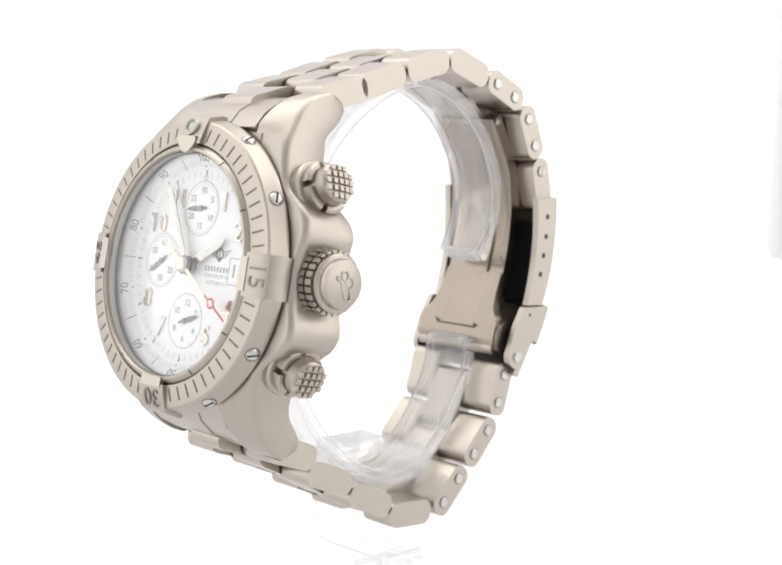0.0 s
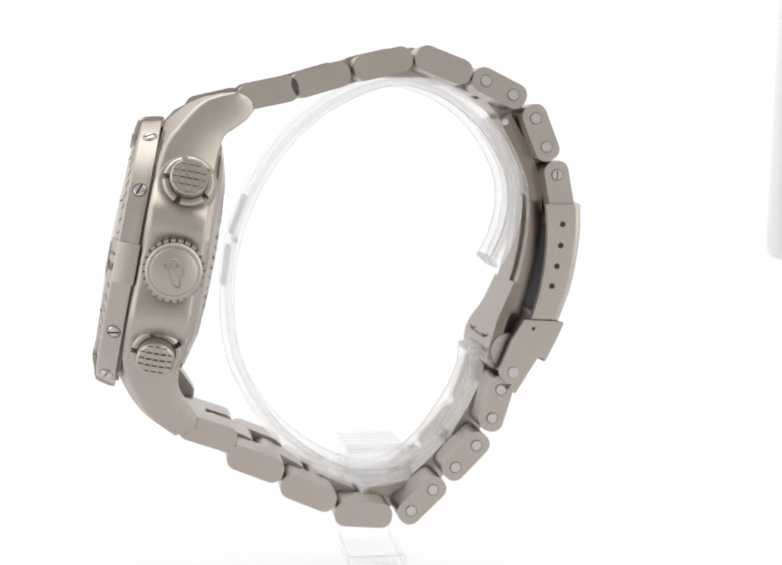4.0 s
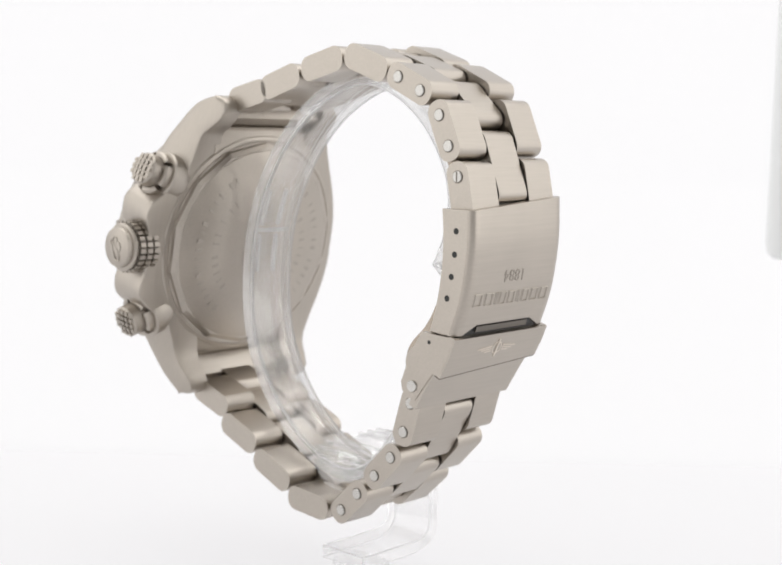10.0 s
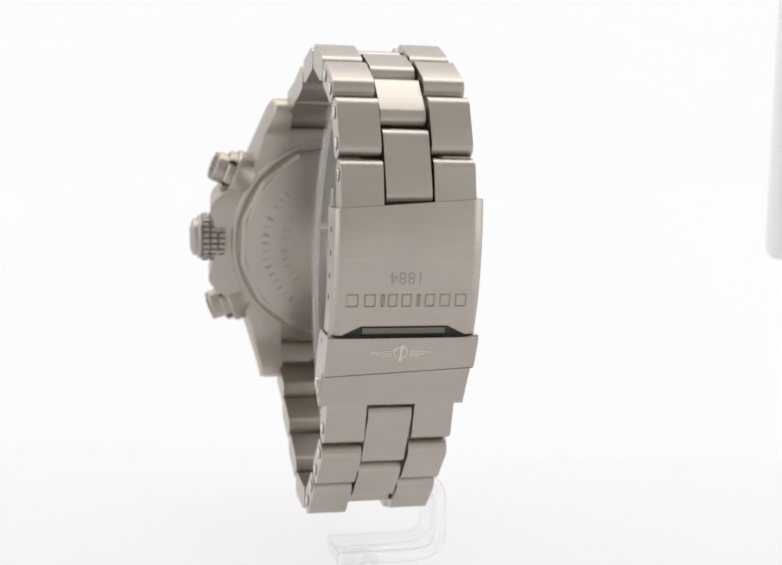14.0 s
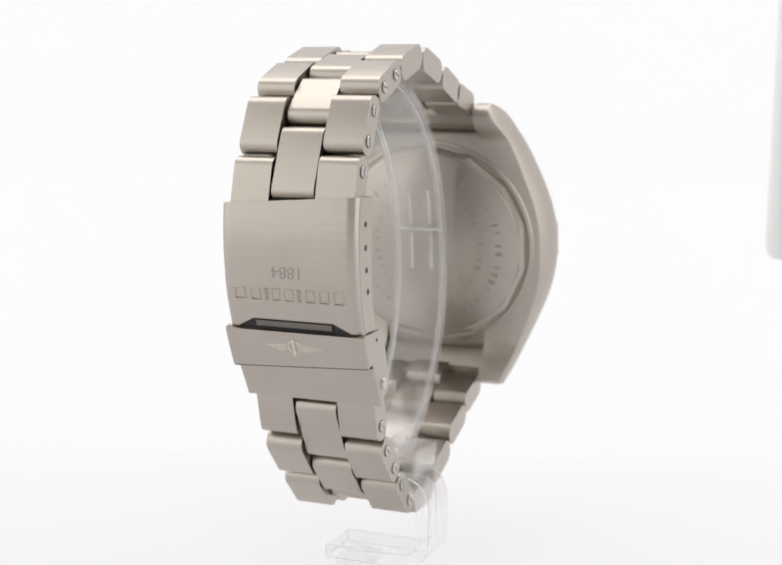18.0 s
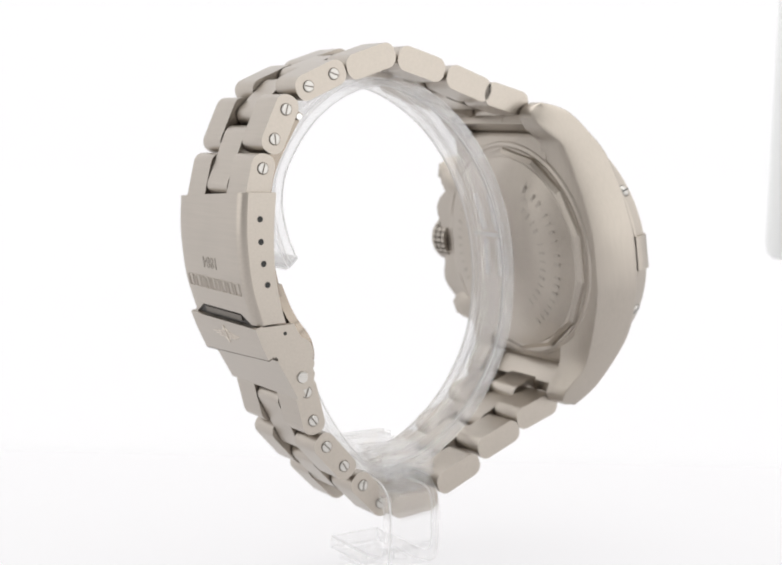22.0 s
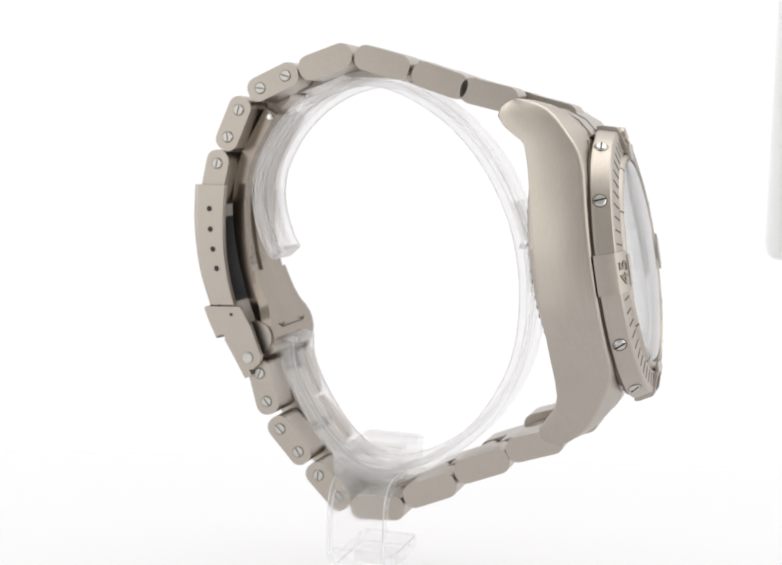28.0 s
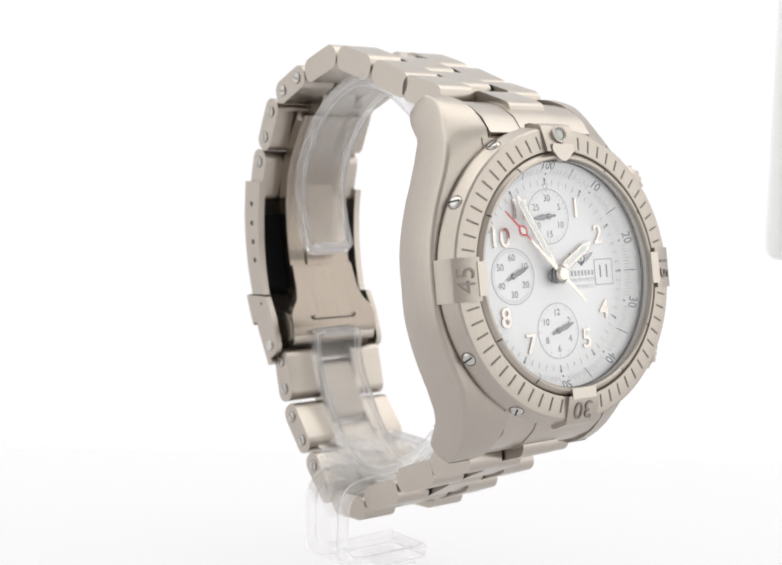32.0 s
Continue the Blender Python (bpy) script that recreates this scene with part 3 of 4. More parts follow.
def build_bezel():
    # a flat face with the minute marks, then a wide sloping wall down to the seam
    prof = [(17.3, -1.0), (17.3, -2.3), (17.4, -2.48), (17.6, -2.52), (20.4, -2.0), (20.7, -1.8), (21.2, 0.1), (21.32, 0.4), (21.32, 0.9), (21.1, 1.05), (17.3, 1.0)]
    bezel = part("bezel", lathe(prof, 160, closed=True), titanium_case, watch, "notched rotating bezel with engraved minute marks", CASE, 22)
    # Dark-tinted plates in place of shaded engraved cuts.
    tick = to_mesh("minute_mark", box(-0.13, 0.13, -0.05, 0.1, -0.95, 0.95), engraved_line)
    for k in range(60):
        if min(k % 15, 15 - k % 15) < 2:
            continue
        put("minute_mark", tick, bezel, at(0, 0, 0, 0, 6 * k, 0) @ at(0, -2.31, 18.75, -10.5, 0, 0))
    for k, word in ((0, ""), (90, "15"), (180, "30"), (270, "45")):
        bm = prism([(1.15, 21.65), (0.2, 21.65), (-0.1, 21.55), (-1.75, 21.1), (-2.05, 20.8), (-3.05, 17.5), (-3.05, 17.15), (-1.0, 17.15), (1.15, 17.3)], -2.95, 2.95)
        tab = part("rider_tab", soften(bm, 0.2, 2, 18), titanium_case, bezel, "", at(0, 0, 0, 0, k, 0))
        if word:
            bm = soften(box(-2.3, 2.3, -3.15, -2.5, 16.1, 17.6), 0.2, 2)
        else:
            bm = bmesh.new()
            loft([[(-x, -3.25, z), (x, -3.25, z), (x, -2.3, z), (-x, -2.3, z)] for x, z in ((1.9, 18.2), (2.1, 17.6), (1.95, 17.1), (0.9, 16.1), (0.3, 15.8))], bm)
            soften(bm, 0.25, 2, 25)
        part("tab_tip", bm, titanium_bright, tab)
        if word:
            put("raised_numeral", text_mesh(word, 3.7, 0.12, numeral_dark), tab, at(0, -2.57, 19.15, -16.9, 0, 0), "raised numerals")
        else:
            part("pip_ring", lathe([(0.85, -0.1), (1.05, -0.3), (1.3, -0.25), (1.4, 0.3), (0.85, 0.3)], 28, closed=True), titanium_case, tab, "", at(0, -2.6, 19.6, -10, 0, 0))
            part("luminous_pip", lathe([(0, -0.15), (0.55, -0.12), (0.88, 0.05), (0.88, 0.3), (0, 0.3)], 24), lume_green, tab, "", at(0, -2.6, 19.6, -10, 0, 0))
    screw = to_mesh("bezel_screw", soften(lathe([(0, -0.35), (0.7, -0.3), (0.95, -0.05), (0.95, 0.6), (0, 0.6)], 20), 0.05, 1), pin_steel)
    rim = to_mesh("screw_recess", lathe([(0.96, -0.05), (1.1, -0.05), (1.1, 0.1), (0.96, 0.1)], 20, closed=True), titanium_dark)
    slot = to_mesh("screw_slot", box(-0.88, 0.88, -0.05, 0.03, -0.12, 0.12), dark_gap)
    turns = {1: 70, 2: 20, 4: 75, 5: 10, 7: 60, 8: 80, 10: 85, 11: 0}
    for h in (1, 2, 4, 5, 7, 8, 10, 11):
        m = at(0, 0, 0, 0, 30 * h, 0) @ at(0, -0.35, 21.05, -75, 0, 0)
        b = put("bezel_screw", screw, bezel, m)
        put("screw_recess", rim, b)
        put("screw_slot", slot, b, at(0, -0.33, 0, 0, turns[h] * 0.9, 0))


build_bezel()


def build_crown():
    m = CASE @ at(20.9, 6.4, 0.5, 0, 0, -90) @ at(0, 0, 0, 0, 25, 0)
    prof = [(0, 4.2), (4.05, 4.2), (4.05, 4.5), (3.75, 4.75), (3.45, 4.8), (3.45, 5.2), (3.3, 5.6), (2.95, 5.78), (0, 6.05)]
    crown = part("crown", lathe(prof, 64), titanium_case, watch, "knurled screw-down crown", m, 30)
    # Dark core paints the shade between the grip studs.
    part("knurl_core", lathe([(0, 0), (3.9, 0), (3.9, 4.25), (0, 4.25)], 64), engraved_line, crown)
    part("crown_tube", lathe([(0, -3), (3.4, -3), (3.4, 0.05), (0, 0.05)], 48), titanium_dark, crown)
    stud = to_mesh("grip_stud", soften(box(-0.37, 0.37, -0.52, 0.52, -0.55, 0.42), 0.09, 1), titanium_case)
    for k in range(26):
        for y in (0.58, 1.98, 3.4):
            put("grip_stud", stud, crown, at(0, 0, 0, 0, 360 / 26 * k, 0) @ at(0, y, 4.05))
    face = at(0, 5.95, 0, 0, -25, 0)
    for pts in ([(-1.75, 0.75), (-1.3, 0.6), (-0.8, 0.2), (-0.35, -0.8), (0.3, -1.85), (1.0, -2.1), (1.25, -1.5), (0.8, -0.5), (0.0, 0.3), (-0.8, 0.85)],
                [(-0.8, 0.85), (-0.75, 1.6), (-0.1, 1.8), (0.35, 1.3), (0.1, 0.7)], [(0.2, 0.95), (0.95, 1.0), (1.4, 0.3), (1.15, -0.4), (0.6, -0.55)], [(-1.45, 1.0), (-1.4, 0.3)]):
        part("raised_emblem", loop([(-u, v) for u, v in curve_path(pts, 4)], 0.15, False), titanium_case, crown, "", face)


build_crown()


def build_pushers():
    for s in (1, -1):
        m = CASE @ at(18.6, 6.2, 12.0 * s + 0.5, 0, -20 * s, 0) @ at(0, 0, 0, 0, 0, -90)
        bm = lathe([(0, -3.0), (3.8, -3.0), (4.3, -1.6), (4.35, 0.7), (4.15, 1.05), (3.75, 1.1), (0, 1.1)], 64)
        collar = part("pusher_collar", bm, titanium_case, watch, "", m, 30)
        # the slotted locking ring
        bm = bmesh.new()
        for k in range(5):
            a0, a1 = 72 * k + 7, 72 * k + 65
            arc = [a0 + (a1 - a0) * i / 8 for i in range(9)]
            ring = []
            for a in arc:
                c, d = math.cos(radians(a)), math.sin(radians(a))
                ring.append([(2.85 * c, 0.7, 2.85 * d), (3.7 * c, 0.7, 3.7 * d), (3.7 * c, 2.2, 3.7 * d), (3.35 * c, 2.5, 3.35 * d), (2.85 * c, 2.5, 2.85 * d)])
            loft(ring, bm)
        part("locking_ring", bm, titanium_case, collar, "", None, 30)
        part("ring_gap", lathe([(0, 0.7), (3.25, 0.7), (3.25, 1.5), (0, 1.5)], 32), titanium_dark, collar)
        bm = lathe([(0, 0.5), (2.75, 0.5), (2.75, 4.2), (2.5, 4.55), (0, 4.6)], 40)
        cap = part("pusher_cap", bm, titanium_case, watch, "", m, 15)
        stud = to_mesh("grip_stud", soften(box(-0.34, 0.34, -0.3, 0.5, -0.34, 0.34), 0.1, 1), titanium_case)
        for i in range(-3, 4):
            for j in range(-3, 4):
                if math.hypot(i, j) < 2.5:
                    put("grip_stud", stud, cap, at(i * 1.0, 4.6 - 0.05 * (i * i + j * j), j * 1.0))


build_pushers()


DIAL_Y = 1.2


def marks(items, material, name, parent, y0, y1):
    """Printed strokes joined in one sheet: (angle, inner radius, outer radius, width)."""
    bm = bmesh.new()
    for a, r0, r1, w in items:
        c, d = math.cos(radians(a)), math.sin(radians(a))
        def p(x, r, y):
            return (r * d + x * c, y, r * c - x * d)
        t0, t1 = y0(r0), y0(r1)
        loft([[p(-w / 2, r0, t0 - y1), p(w / 2, r0, t0 - y1), p(w / 2, r0, t0 + 0.02), p(-w / 2, r0, t0 + 0.02)],
              [p(-w / 2, r1, t1 - y1), p(w / 2, r1, t1 - y1), p(w / 2, r1, t1 + 0.02), p(-w / 2, r1, t1 + 0.02)]], bm)
    return part(name, bm, material, parent)


def build_dial():
    flat = lambda r: DIAL_Y
    dial = part("dial", lathe([(0, DIAL_Y), (14.2, DIAL_Y), (14.2, DIAL_Y + 0.3), (0, DIAL_Y + 0.3)], 96), white_dial, watch, "white lacquer dial", CASE)
    slope = lambda r: 1.14 - (r - 14.0) * 0.565
    ring = part("scale_ring", lathe([(14.0, 1.14), (16.7, slope(16.7)), (16.9, slope(16.7)), (16.9, 1.3), (14.0, 1.3)], 128, closed=True), white_dial, watch, "sloping white ring with printed scale", CASE)
    part("inner_ring", lathe([(16.1, -1.15), (16.1, -2.7), (16.25, -2.9), (16.55, -2.85), (16.95, -2.55), (17.18, -2.15), (17.18, -0.6), (16.4, -0.6)], 128, closed=True), titanium_case, watch, "", CASE, 25)
    # Thin black ring added for the shaded line inside the metal ring.
    part("crystal_edge_shade", lathe([(16.02, -1.35), (16.17, -1.35), (16.17, -0.9), (16.02, -0.9)], 96, closed=True), shade_black, watch, "", CASE)
    notch = to_mesh("ring_notch", box(-0.1, 0.1, -0.04, 0.04, -0.4, 0.4), dark_gap)
    for a in (30, 60, 120, 150, 210, 240, 300, 330):
        put("ring_notch", notch, ring, at(0, 0, 0, 0, a, 0) @ at(0, -2.7, 16.72, -37))
    g = part("crystal", lathe([(0, -3.6), (5, -3.52), (9, -3.33), (12.5, -3.08), (15.2, -2.8), (15.9, -2.65), (16.05, -2.45), (16.05, -1.7), (12.5, -2.1), (9, -2.35), (5, -2.5), (0, -2.6)], 96), glass, watch, "clear domed crystal", CASE, 60)
    g.visible_shadow = False
    # printed tracks
    marks([(6 * k, 12.9, 13.7 if k % 5 else 13.9, 0.10 if k % 5 else 0.3) for k in range(60)], print_soft, "minute_track", dial, flat, 0.012)
    marks([(6 * k, 13.55, 13.95, 0.34) for k in range(0, 60, 5)], print_grey, "minute_dots", dial, flat, 0.014)
    marks([(3.6 * k / 2, 14.5, 15.1 if k % 2 else 15.3, 0.07) for k in range(200) if k % 20 not in (0, 1, 19)], print_soft, "scale_track", ring, slope, 0.012)
    marks([(36 * k + 18, 14.4, 15.9, 0.14) for k in range(10)], print_grey, "scale_track", ring, slope, 0.014)
    for k in range(10):
        word = str(10 * k if k else 100)
        put("scale_numeral", text_mesh(word, 1.8, 0.01, print_grey), ring, at(0, 0, 0, 0, 36 * k, 0) @ at(0, slope(15.6) - 0.02, 15.6, 29.5))
        part("scale_dot", lathe([(0, -0.015), (0.16, -0.015), (0.16, 0.02), (0, 0.02)], 10), print_grey, ring, "", at(0, 0, 0, 0, 36 * k, 0) @ at(0, slope(14.5), 14.5, 29.5))
    # triangle at twelve
    part("dial_triangle", loop([(-0.55, 13.1), (0.55, 13.1), (0, 12.0)], 0.06, True, 4), print_grey, dial, "", at(0, DIAL_Y, 0))
    # applied numerals
    for h in (1, 2, 4, 5, 7, 8, 10, 11):
        a = radians(30 * h)
        r = 11.0 if h not in (10, 8) else 11.2
        put("applied_numeral", text_mesh(str(h), 4.0, 0.16, silver, bold=0.03), dial, at(r * math.sin(a), DIAL_Y - 0.15, r * math.cos(a) - 0.1), "polished silver numeral")
    # counters
    for name, cx, cz, words, n in (("minute_counter", 0.1, 8.4, ("30", "5", "10", "15", "20", "25"), 30),
                                   ("seconds_counter", -7.65, 0.15, ("60", "10", "20", "30", "40", "50"), 60),
                                   ("hour_counter", 0.1, -8.0, ("12", "2", "4", "6", "8", "10"), 12)):
        disc = part(name, lathe([(0, -0.01), (3.85, -0.01), (3.95, -0.045), (4.05, -0.01), (4.05, 0.06), (0, 0.06)], 64), white_dial, dial, "", at(cx, DIAL_Y - 0.02, cz))
        part("counter_outline", lathe([(3.9, -0.055), (4.0, -0.055), (4.0, 0), (3.9, 0)], 64, closed=True), print_soft, disc)
        part("counter_track", loop([(3.6 * math.sin(radians(a)), 3.6 * math.cos(radians(a))) for a in range(0, 360, 10)], 0.012, True, 4), print_soft, disc)
        marks([(360 / n * k, 3.35, 3.75, 0.06) for k in range(n)], print_soft, "counter_ticks", disc, lambda r: -0.02, 0.012)
        for k, w in enumerate(words):
            b = radians(60 * k)
            put("counter_numeral", text_mesh(w, 1.35, 0.008, print_grey), disc, at(2.6 * math.sin(b), -0.025, 2.6 * math.cos(b)))
    # date window
    d = part("date_window", box(8.5, 12.15, -0.02, 0.02, -1.85, 1.85), white_dial, dial, "framed date window", at(0, DIAL_Y - 0.01, 0))
    part("date_frame", loop([(8.5, -1.85), (12.15, -1.85), (12.15, 1.85), (8.5, 1.85)], 0.1, True, 4), print_soft, d)
    put("date_numeral", text_mesh("11", 2.7, 0.01, print_grey), d, at(10.3, -0.03, 0.0))
    # small print: emblem, name bar and two readable lines
    em = at(5.9, DIAL_Y - 0.01, 2.2)
    part("emblem", loop([(0.72 * math.cos(radians(a)), 0.72 * math.sin(radians(a))) for a in range(0, 360, 18)], 0.13, True, 4), print_grey, dial, "", em)
    part("emblem", box(-0.1, 0.1, -0.03, 0.03, -1.15, 1.1), print_grey, dial, "", em)
    part("emblem", loop([(-0.65, -0.55), (0, -1.1), (0.65, -0.55)], 0.1, False, 4), print_grey, dial, "", em)
    for sgn in (-1, 1):
        for k, (u, v) in enumerate(((2.5, 0.55), (2.15, 0.15), (1.6, -0.25))):
            part("emblem_wing", loop([(sgn * 0.85, v - 0.25), (sgn * (u + 0.85) / 2, v - 0.05), (sgn * u, v + 0.15)], 0.11, False, 4), print_soft, dial, "", em)
    bar = to_mesh("name_mark", box(-0.2, 0.2, -0.015, 0.015, -0.38, 0.38), print_soft)
    for k in range(9):
        put("name_mark", bar, dial, at(3.1 + 0.7 * k, DIAL_Y - 0.01, 0.0))
    put("lettering", text_mesh("CHRONOMETRE", 0.78, 0.008, print_soft), dial, at(5.9, DIAL_Y - 0.01, -1.0))
    put("lettering", text_mesh("AUTOMATIC", 0.78, 0.008, print_soft), dial, at(5.9, DIAL_Y - 0.01, -2.0))


build_dial()


def blade_mesh(name, outline, t, material):
    """A flat hand from an outline of (x, z), facing -y."""
    bm = bmesh.new()
    a = [bm.verts.new((x, 0, z)) for x, z in outline]
    b = [bm.verts.new((x, t, z)) for x, z in outline]
    bm.faces.new(a)
    bm.faces.new(b[::-1])
    for i in range(len(a)):
        j = (i + 1) % len(a)
        bm.faces.new((a[i], a[j], b[j], b[i]))
    return to_mesh(name, bm, material)


def baton(name, length, w, y, angle):
    ob = put(name, blade_mesh(name, [(-w * 0.3, -1.6), (w * 0.3, -1.6), (w * 0.35, 1.5), (w / 2, 2.6), (w / 2, length - w), (0, length), (-w / 2, length - w), (-w / 2, 2.6), (-w * 0.35, 1.5)], 0.16, silver), watch, CASE @ at(0, y, 0, 0, angle, 0), "polished silver baton hand")
    k = w * 0.28
    put("luminous_inlay", blade_mesh("luminous_inlay", [(-k, 2.8), (k, 2.8), (k, length - w * 1.1), (0, length - w * 0.6), (-k, length - w * 1.1)], 0.05, lume), ob, at(0, -0.03, 0))
    put("edge_line", blade_mesh("edge_line", [(w / 2 - 0.02, 2.6), (w / 2 + 0.07, 2.6), (w / 2 + 0.07, length - w), (w / 2 - 0.02, length - w)], 0.1, steel_dark), ob, at(0, 0.02, 0))
    return ob


hour_hand = baton("hour_hand", 8.7, 1.35, 0.4, 59.5)
minute_hand = baton("minute_hand", 13.3, 1.15, -0.25, 329.0)

sweep_hand = put("chronograph_hand", blade_mesh("chronograph_hand", [(-0.2, -5.6), (0.2, -5.6), (0.32, -1.0), (0.3, 1.0), (0.13, 8.0), (-0.13, 8.0), (-0.3, 1.0), (-0.32, -1.0)], 0.12, gold), watch, CASE @ at(0, -0.8, 0), "thin champagne sweep hand with red tip")
put("red_tip", blade_mesh("red_tip", [(-0.13, 7.4), (0.13, 7.4), (0.13, 8.3), (0.75, 9.0), (0.75, 9.6), (0.13, 10.3), (0.1, 13.4), (-0.1, 13.4), (-0.13, 10.3), (-0.75, 9.6), (-0.75, 9.0), (-0.13, 8.3)], 0.1, red_paint), sweep_hand, at(0, -0.04, 0))
put("luminous_inlay", blade_mesh("luminous_inlay", [(0, 8.6), (0.42, 9.1), (0.42, 9.5), (0, 10.0), (-0.42, 9.5), (-0.42, 9.1)], 0.05, lume), sweep_hand, at(0, -0.07, 0))
part("hub", lathe([(0, -0.5), (0.85, -0.45), (1.1, -0.2), (1.1, 0.25), (0, 0.25)], 28), gold, sweep_hand)
part("hub_post", lathe([(0, -0.5), (1.35, -0.5), (1.35, -0.3), (0.9, -0.25), (0.9, 0.1), (1.35, 0.15), (1.35, 0.55), (0.9, 0.6), (0.9, 1.15), (0, 1.15)], 28), steel_dark, watch, "", CASE)


def small_hand(name, cx, cz, angle):
    ob = put(name, blade_mesh(name, [(-0.18, -1.3), (0.18, -1.3), (0.2, 0), (0.42, 1.3), (0.25, 2.5), (0, 3.3), (-0.25, 2.5), (-0.42, 1.3), (-0.2, 0)], 0.08, steel_dark), watch, CASE @ at(cx, 0.95, cz, 0, angle, 0), "dark steel counter hand")
    part("hub", lathe([(0, -0.16), (0.4, -0.12), (0.45, 0.08), (0, 0.08)], 18), steel_dark, ob)
    return ob


minute_counter_hand = small_hand("minute_counter_hand", 0.1, 8.4, 265)
hour_counter_hand = small_hand("hour_counter_hand", 0.1, -8.0, 72)
seconds_hand = small_hand("running_seconds_hand", -7.65, 0.15, 235)

# ---- the acrylic holder ----
holder = tagged(new("watch_holder"), "clear acrylic display holder with an open ring", "display stand")


def channel(path, x0, x1, t, lip, rise):
    """A strip with a raised lip along both edges, on the inner side of the path."""
    rings = []
    for i, (y, z) in enumerate(path):
        a, b = path[max(0, i - 1)], path[min(len(path) - 1, i + 1)]
        dy, dz = b[0] - a[0], b[1] - a[1]
        k = math.hypot(dy, dz)
        ny, nz = dz / k, -dy / k
        k = min(i, len(path) - 1 - i)
        e = 1.3 if k == 0 else 0.45 if k == 1 else 0.12 if k == 2 else 0.0     # rounded ends
        f = lambda x, d: (x, y - ny * d, z - nz * d)
        u0, u1 = x0 + e, x1 - e
        rings.append([f(u0, 0), f(u1, 0), f(u1, t + rise), f(u1 - lip, t + rise), f(u1 - lip, t), f(u0 + lip, t), f(u0 + lip, t + rise), f(u0, t + rise)])
    return loft(rings)


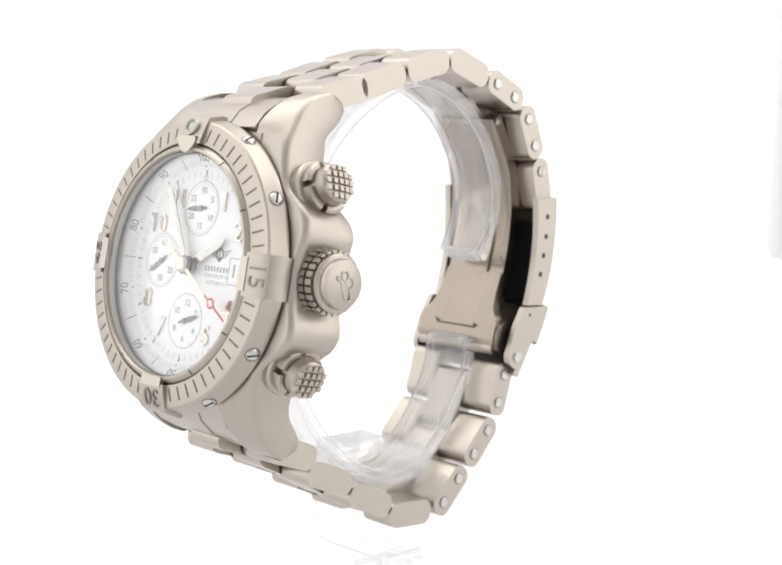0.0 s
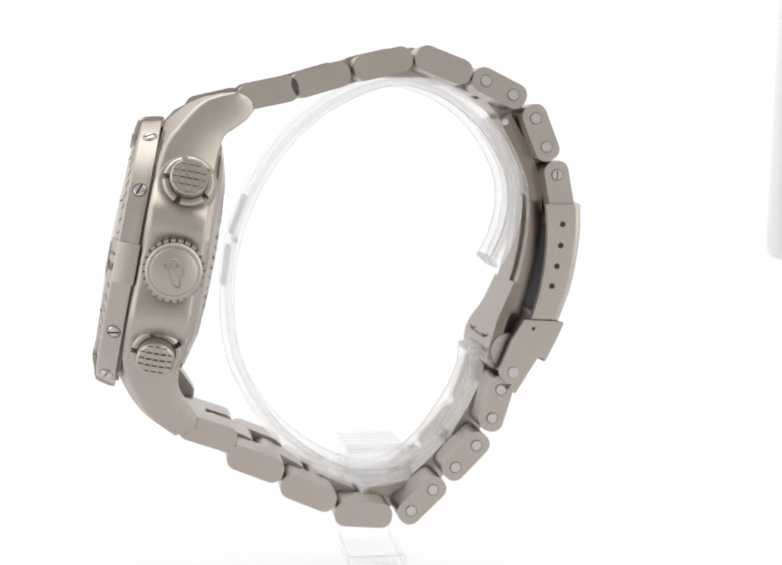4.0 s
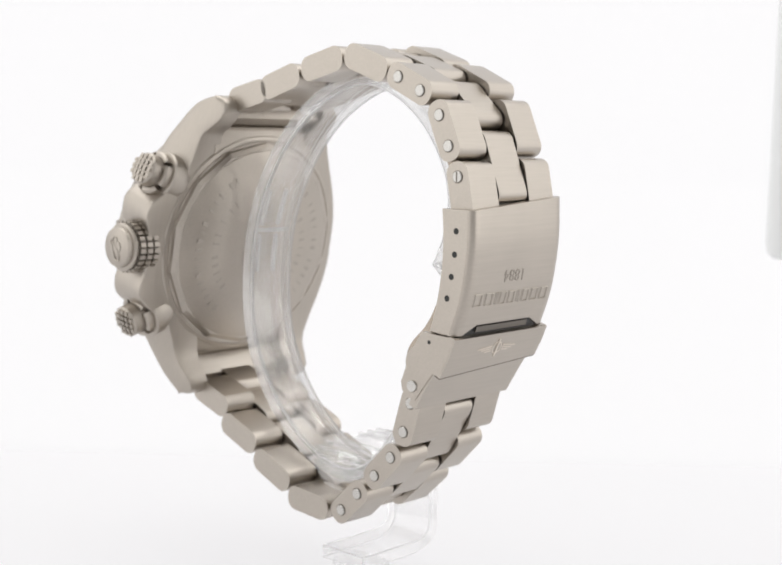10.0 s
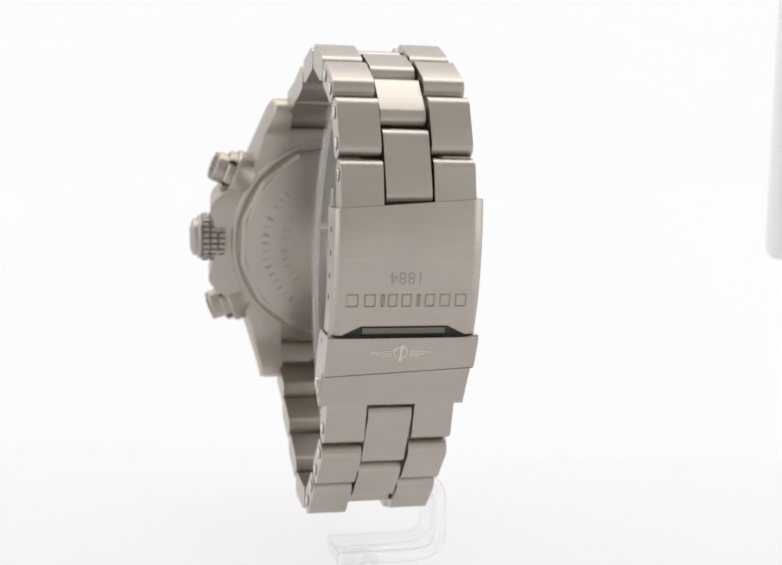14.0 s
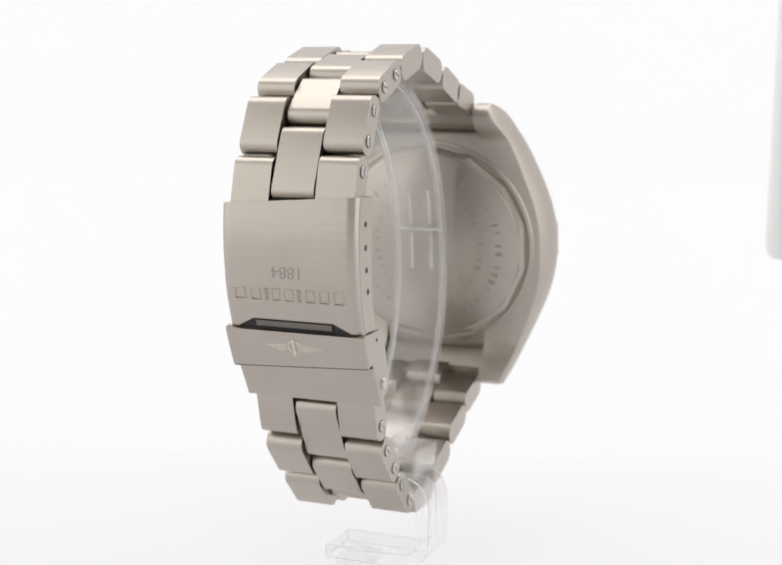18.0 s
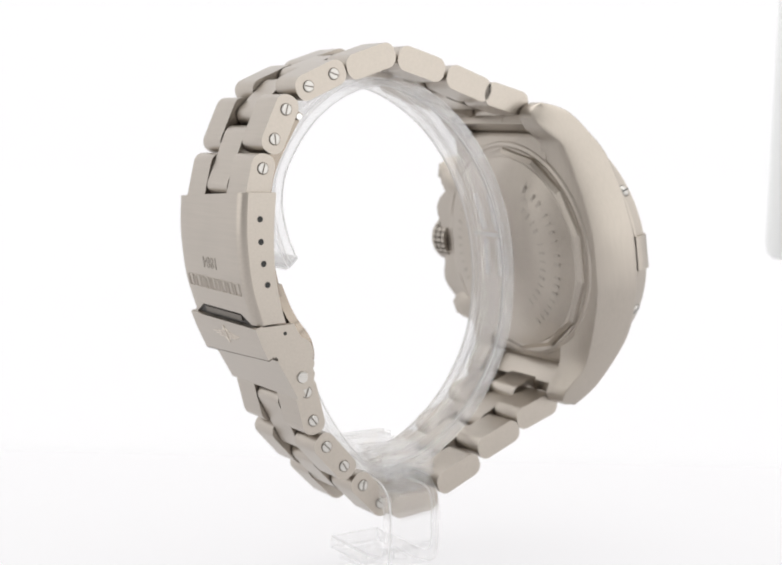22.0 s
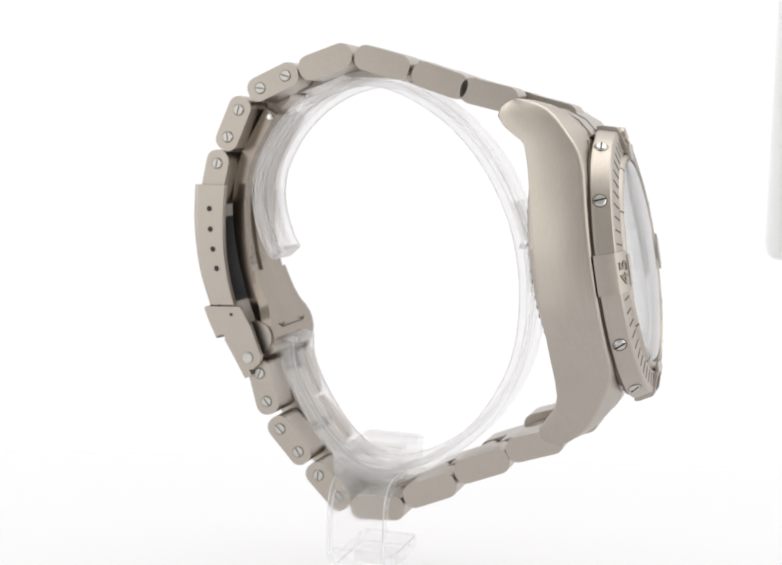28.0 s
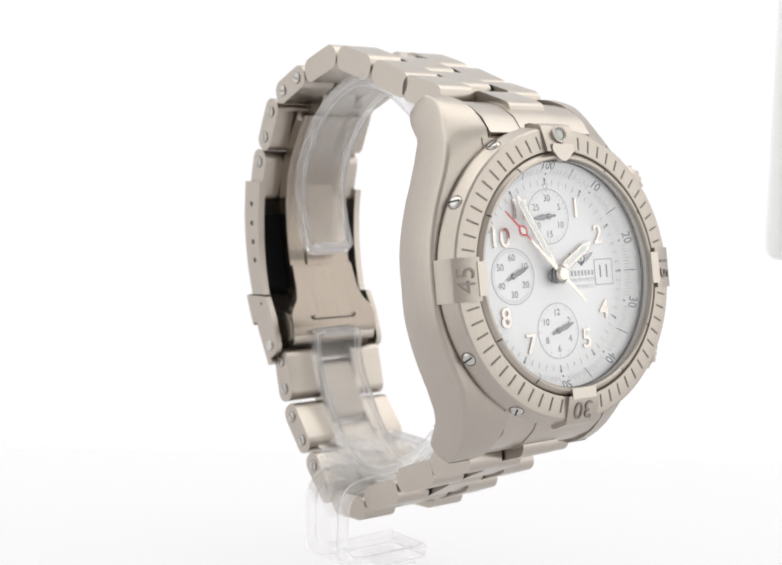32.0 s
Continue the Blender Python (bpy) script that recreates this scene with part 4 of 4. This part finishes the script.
def build_holder():
    ring = curve_path([(18.4, -22.2), (19.6, -20.6), (21.3, -16.5), (22.2, -11.5), (21.4, -6.0), (18.0, 0.2), (13.4, 4.9), (7.5, 8.2), (1.0, 9.3), (-6.5, 7.0), (-14.2, 1.9),
                       (-20.6, -5.8), (-25.0, -15.5), (-26.6, -26.0), (-25.4, -37.0), (-20.5, -46.6), (-13.6, -53.4), (-6.0, -57.3), (1.5, -57.8), (7.5, -54.0), (12.6, -47.5), (15.9, -41.0), (16.5, -36.4), (16.3, -34.8)], 6)
    bm = channel(ring, XC - 4.9, XC + 4.5, 1.1, 0.65, 1.2)
    bm.normal_update()
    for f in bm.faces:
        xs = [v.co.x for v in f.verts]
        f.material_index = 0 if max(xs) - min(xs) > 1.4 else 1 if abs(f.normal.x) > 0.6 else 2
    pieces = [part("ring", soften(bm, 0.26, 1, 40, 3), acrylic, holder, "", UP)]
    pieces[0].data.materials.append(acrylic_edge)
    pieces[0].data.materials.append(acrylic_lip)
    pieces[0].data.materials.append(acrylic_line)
    for p, q in ((ring[0], ring[2]), (ring[-1], ring[-3])):        # the lip closes round both ends
        turn = math.degrees(math.atan2(q[1] - p[1], q[0] - p[0]))
        in_or_out = 1 if q is ring[2] else -1
        pieces.append(part("end_lip", soften(box(-3.4, 3.2, 0.0, 0.7, 0.15 * in_or_out - 1.1, 0.15 * in_or_out + 1.1), 0.3, 2), acrylic_lip, holder, "", UP @ at(XC - 0.1, p[0], p[1], turn) @ at(0, 0, 1.2 * in_or_out)))
    pieces.append(part("cross_rib", soften(box(-3.6, 3.6, -0.3, 0.5, -0.3, 0.3), 0.1, 1), acrylic_lip, holder, "", UP @ at(XC - 0.2, -24.3, -18.0, 8)))
    for y, z, turn in ((-23.8, -13.9, -20), (-25.7, -22.1, -7)):
        for x in (-2.0, 1.8):
            pieces.append(part("long_rib", soften(box(-0.15, 0.15, -0.3, 0.5, -3.3, 3.3), 0.08, 1), acrylic_lip, holder, "", UP @ at(XC + x, y, z, turn)))
    side = [(-5.1, -52.7), (5.1, -52.7), (5.1, -56.2), (4.4, -57.4), (3.0, -58.9), (0, -59.4), (-3.0, -58.9), (-4.4, -57.4), (-4.9, -56.2)]
    pieces.append(part("clamp_block", soften(prism(side, -10.8, 6.2), 0.2, 1, 40, 1), acrylic_block, holder, "", UP @ at(XC, -0.7, 0.2)))
    pieces[-1].data.materials.append(acrylic_line)
    ridge = to_mesh("clamp_ridge", soften(box(-0.3, 0.3, -5.0, 5.0, -0.32, 0.32), 0.12, 1, 30, 1), acrylic_block)
    ridge.materials.append(acrylic_line)
    for x in (-10.9, 6.3):
        for z in (-53.0, -54.1, -55.2, -56.3):
            pieces.append(put("clamp_ridge", ridge, holder, UP @ at(XC, -0.7, 0.2) @ at(x, 0, z)))
    for x in (-8.6, -6.4, -4.2, 2.0, 4.2):
        pieces.append(put("clamp_ridge", ridge, holder, UP @ at(XC, -0.7, 0.2) @ at(x, 0, -52.4)))
    path = curve_path([(-2.0, -58.0), (-8.0, -57.6), (-11.2, -58.4), (-12.6, -60.6), (-12.8, -64.5), (-12.7, -68.6), (-11.2, -70.3), (-8.6, -70.9), (-5, -70.95), (0, -70.95), (4.6, -70.95)], 5)
    bm = ribbon(path, 2.3, -4.9, 4.9)
    for v in bm.verts:
        v.co.x, v.co.y = v.co.y, v.co.x
    bmesh.ops.recalc_face_normals(bm, faces=bm.faces)
    for f in bm.faces:
        f.material_index = 1 if abs(f.normal.y) > 0.7 or f.calc_center_median().x > 4.5 else 0
    foot = part("bent_foot", soften(bm, 0.2, 1, 40, 2), acrylic_foot, holder, "", UP @ at(2.6, -0.5, 0))
    foot.data.materials.append(acrylic_edge)
    foot.data.materials.append(acrylic_line)
    pieces.append(foot)
    bm = box(-2.5, 3.4, -4.2, 3.4, -73.45, -72.1)
    pieces.append(part("base_plate", soften(bm, 0.2, 1, 40), acrylic_foot, holder, "", UP @ at(XC, 0, 0)))
    for o in pieces:
        o.visible_shadow = False


build_holder()


# ---- motion ----
def motions():
    rows = [(k / 2, pose(0, 0, 0, 0, 0, TURN0 + TURN * k / 2)) for k in range(65)]
    walk(watch, rows)
    walk(holder, rows)
    walk(sweep_hand, [(k, CASE @ at(0, -0.8, 0, 0, 121.0 + 6 * k, 0)) for k in range(33)])
    walk(seconds_hand, [(k, CASE @ at(-7.65, 0.95, 0.15, 0, 235 + 6 * k, 0)) for k in range(33)])


motions()
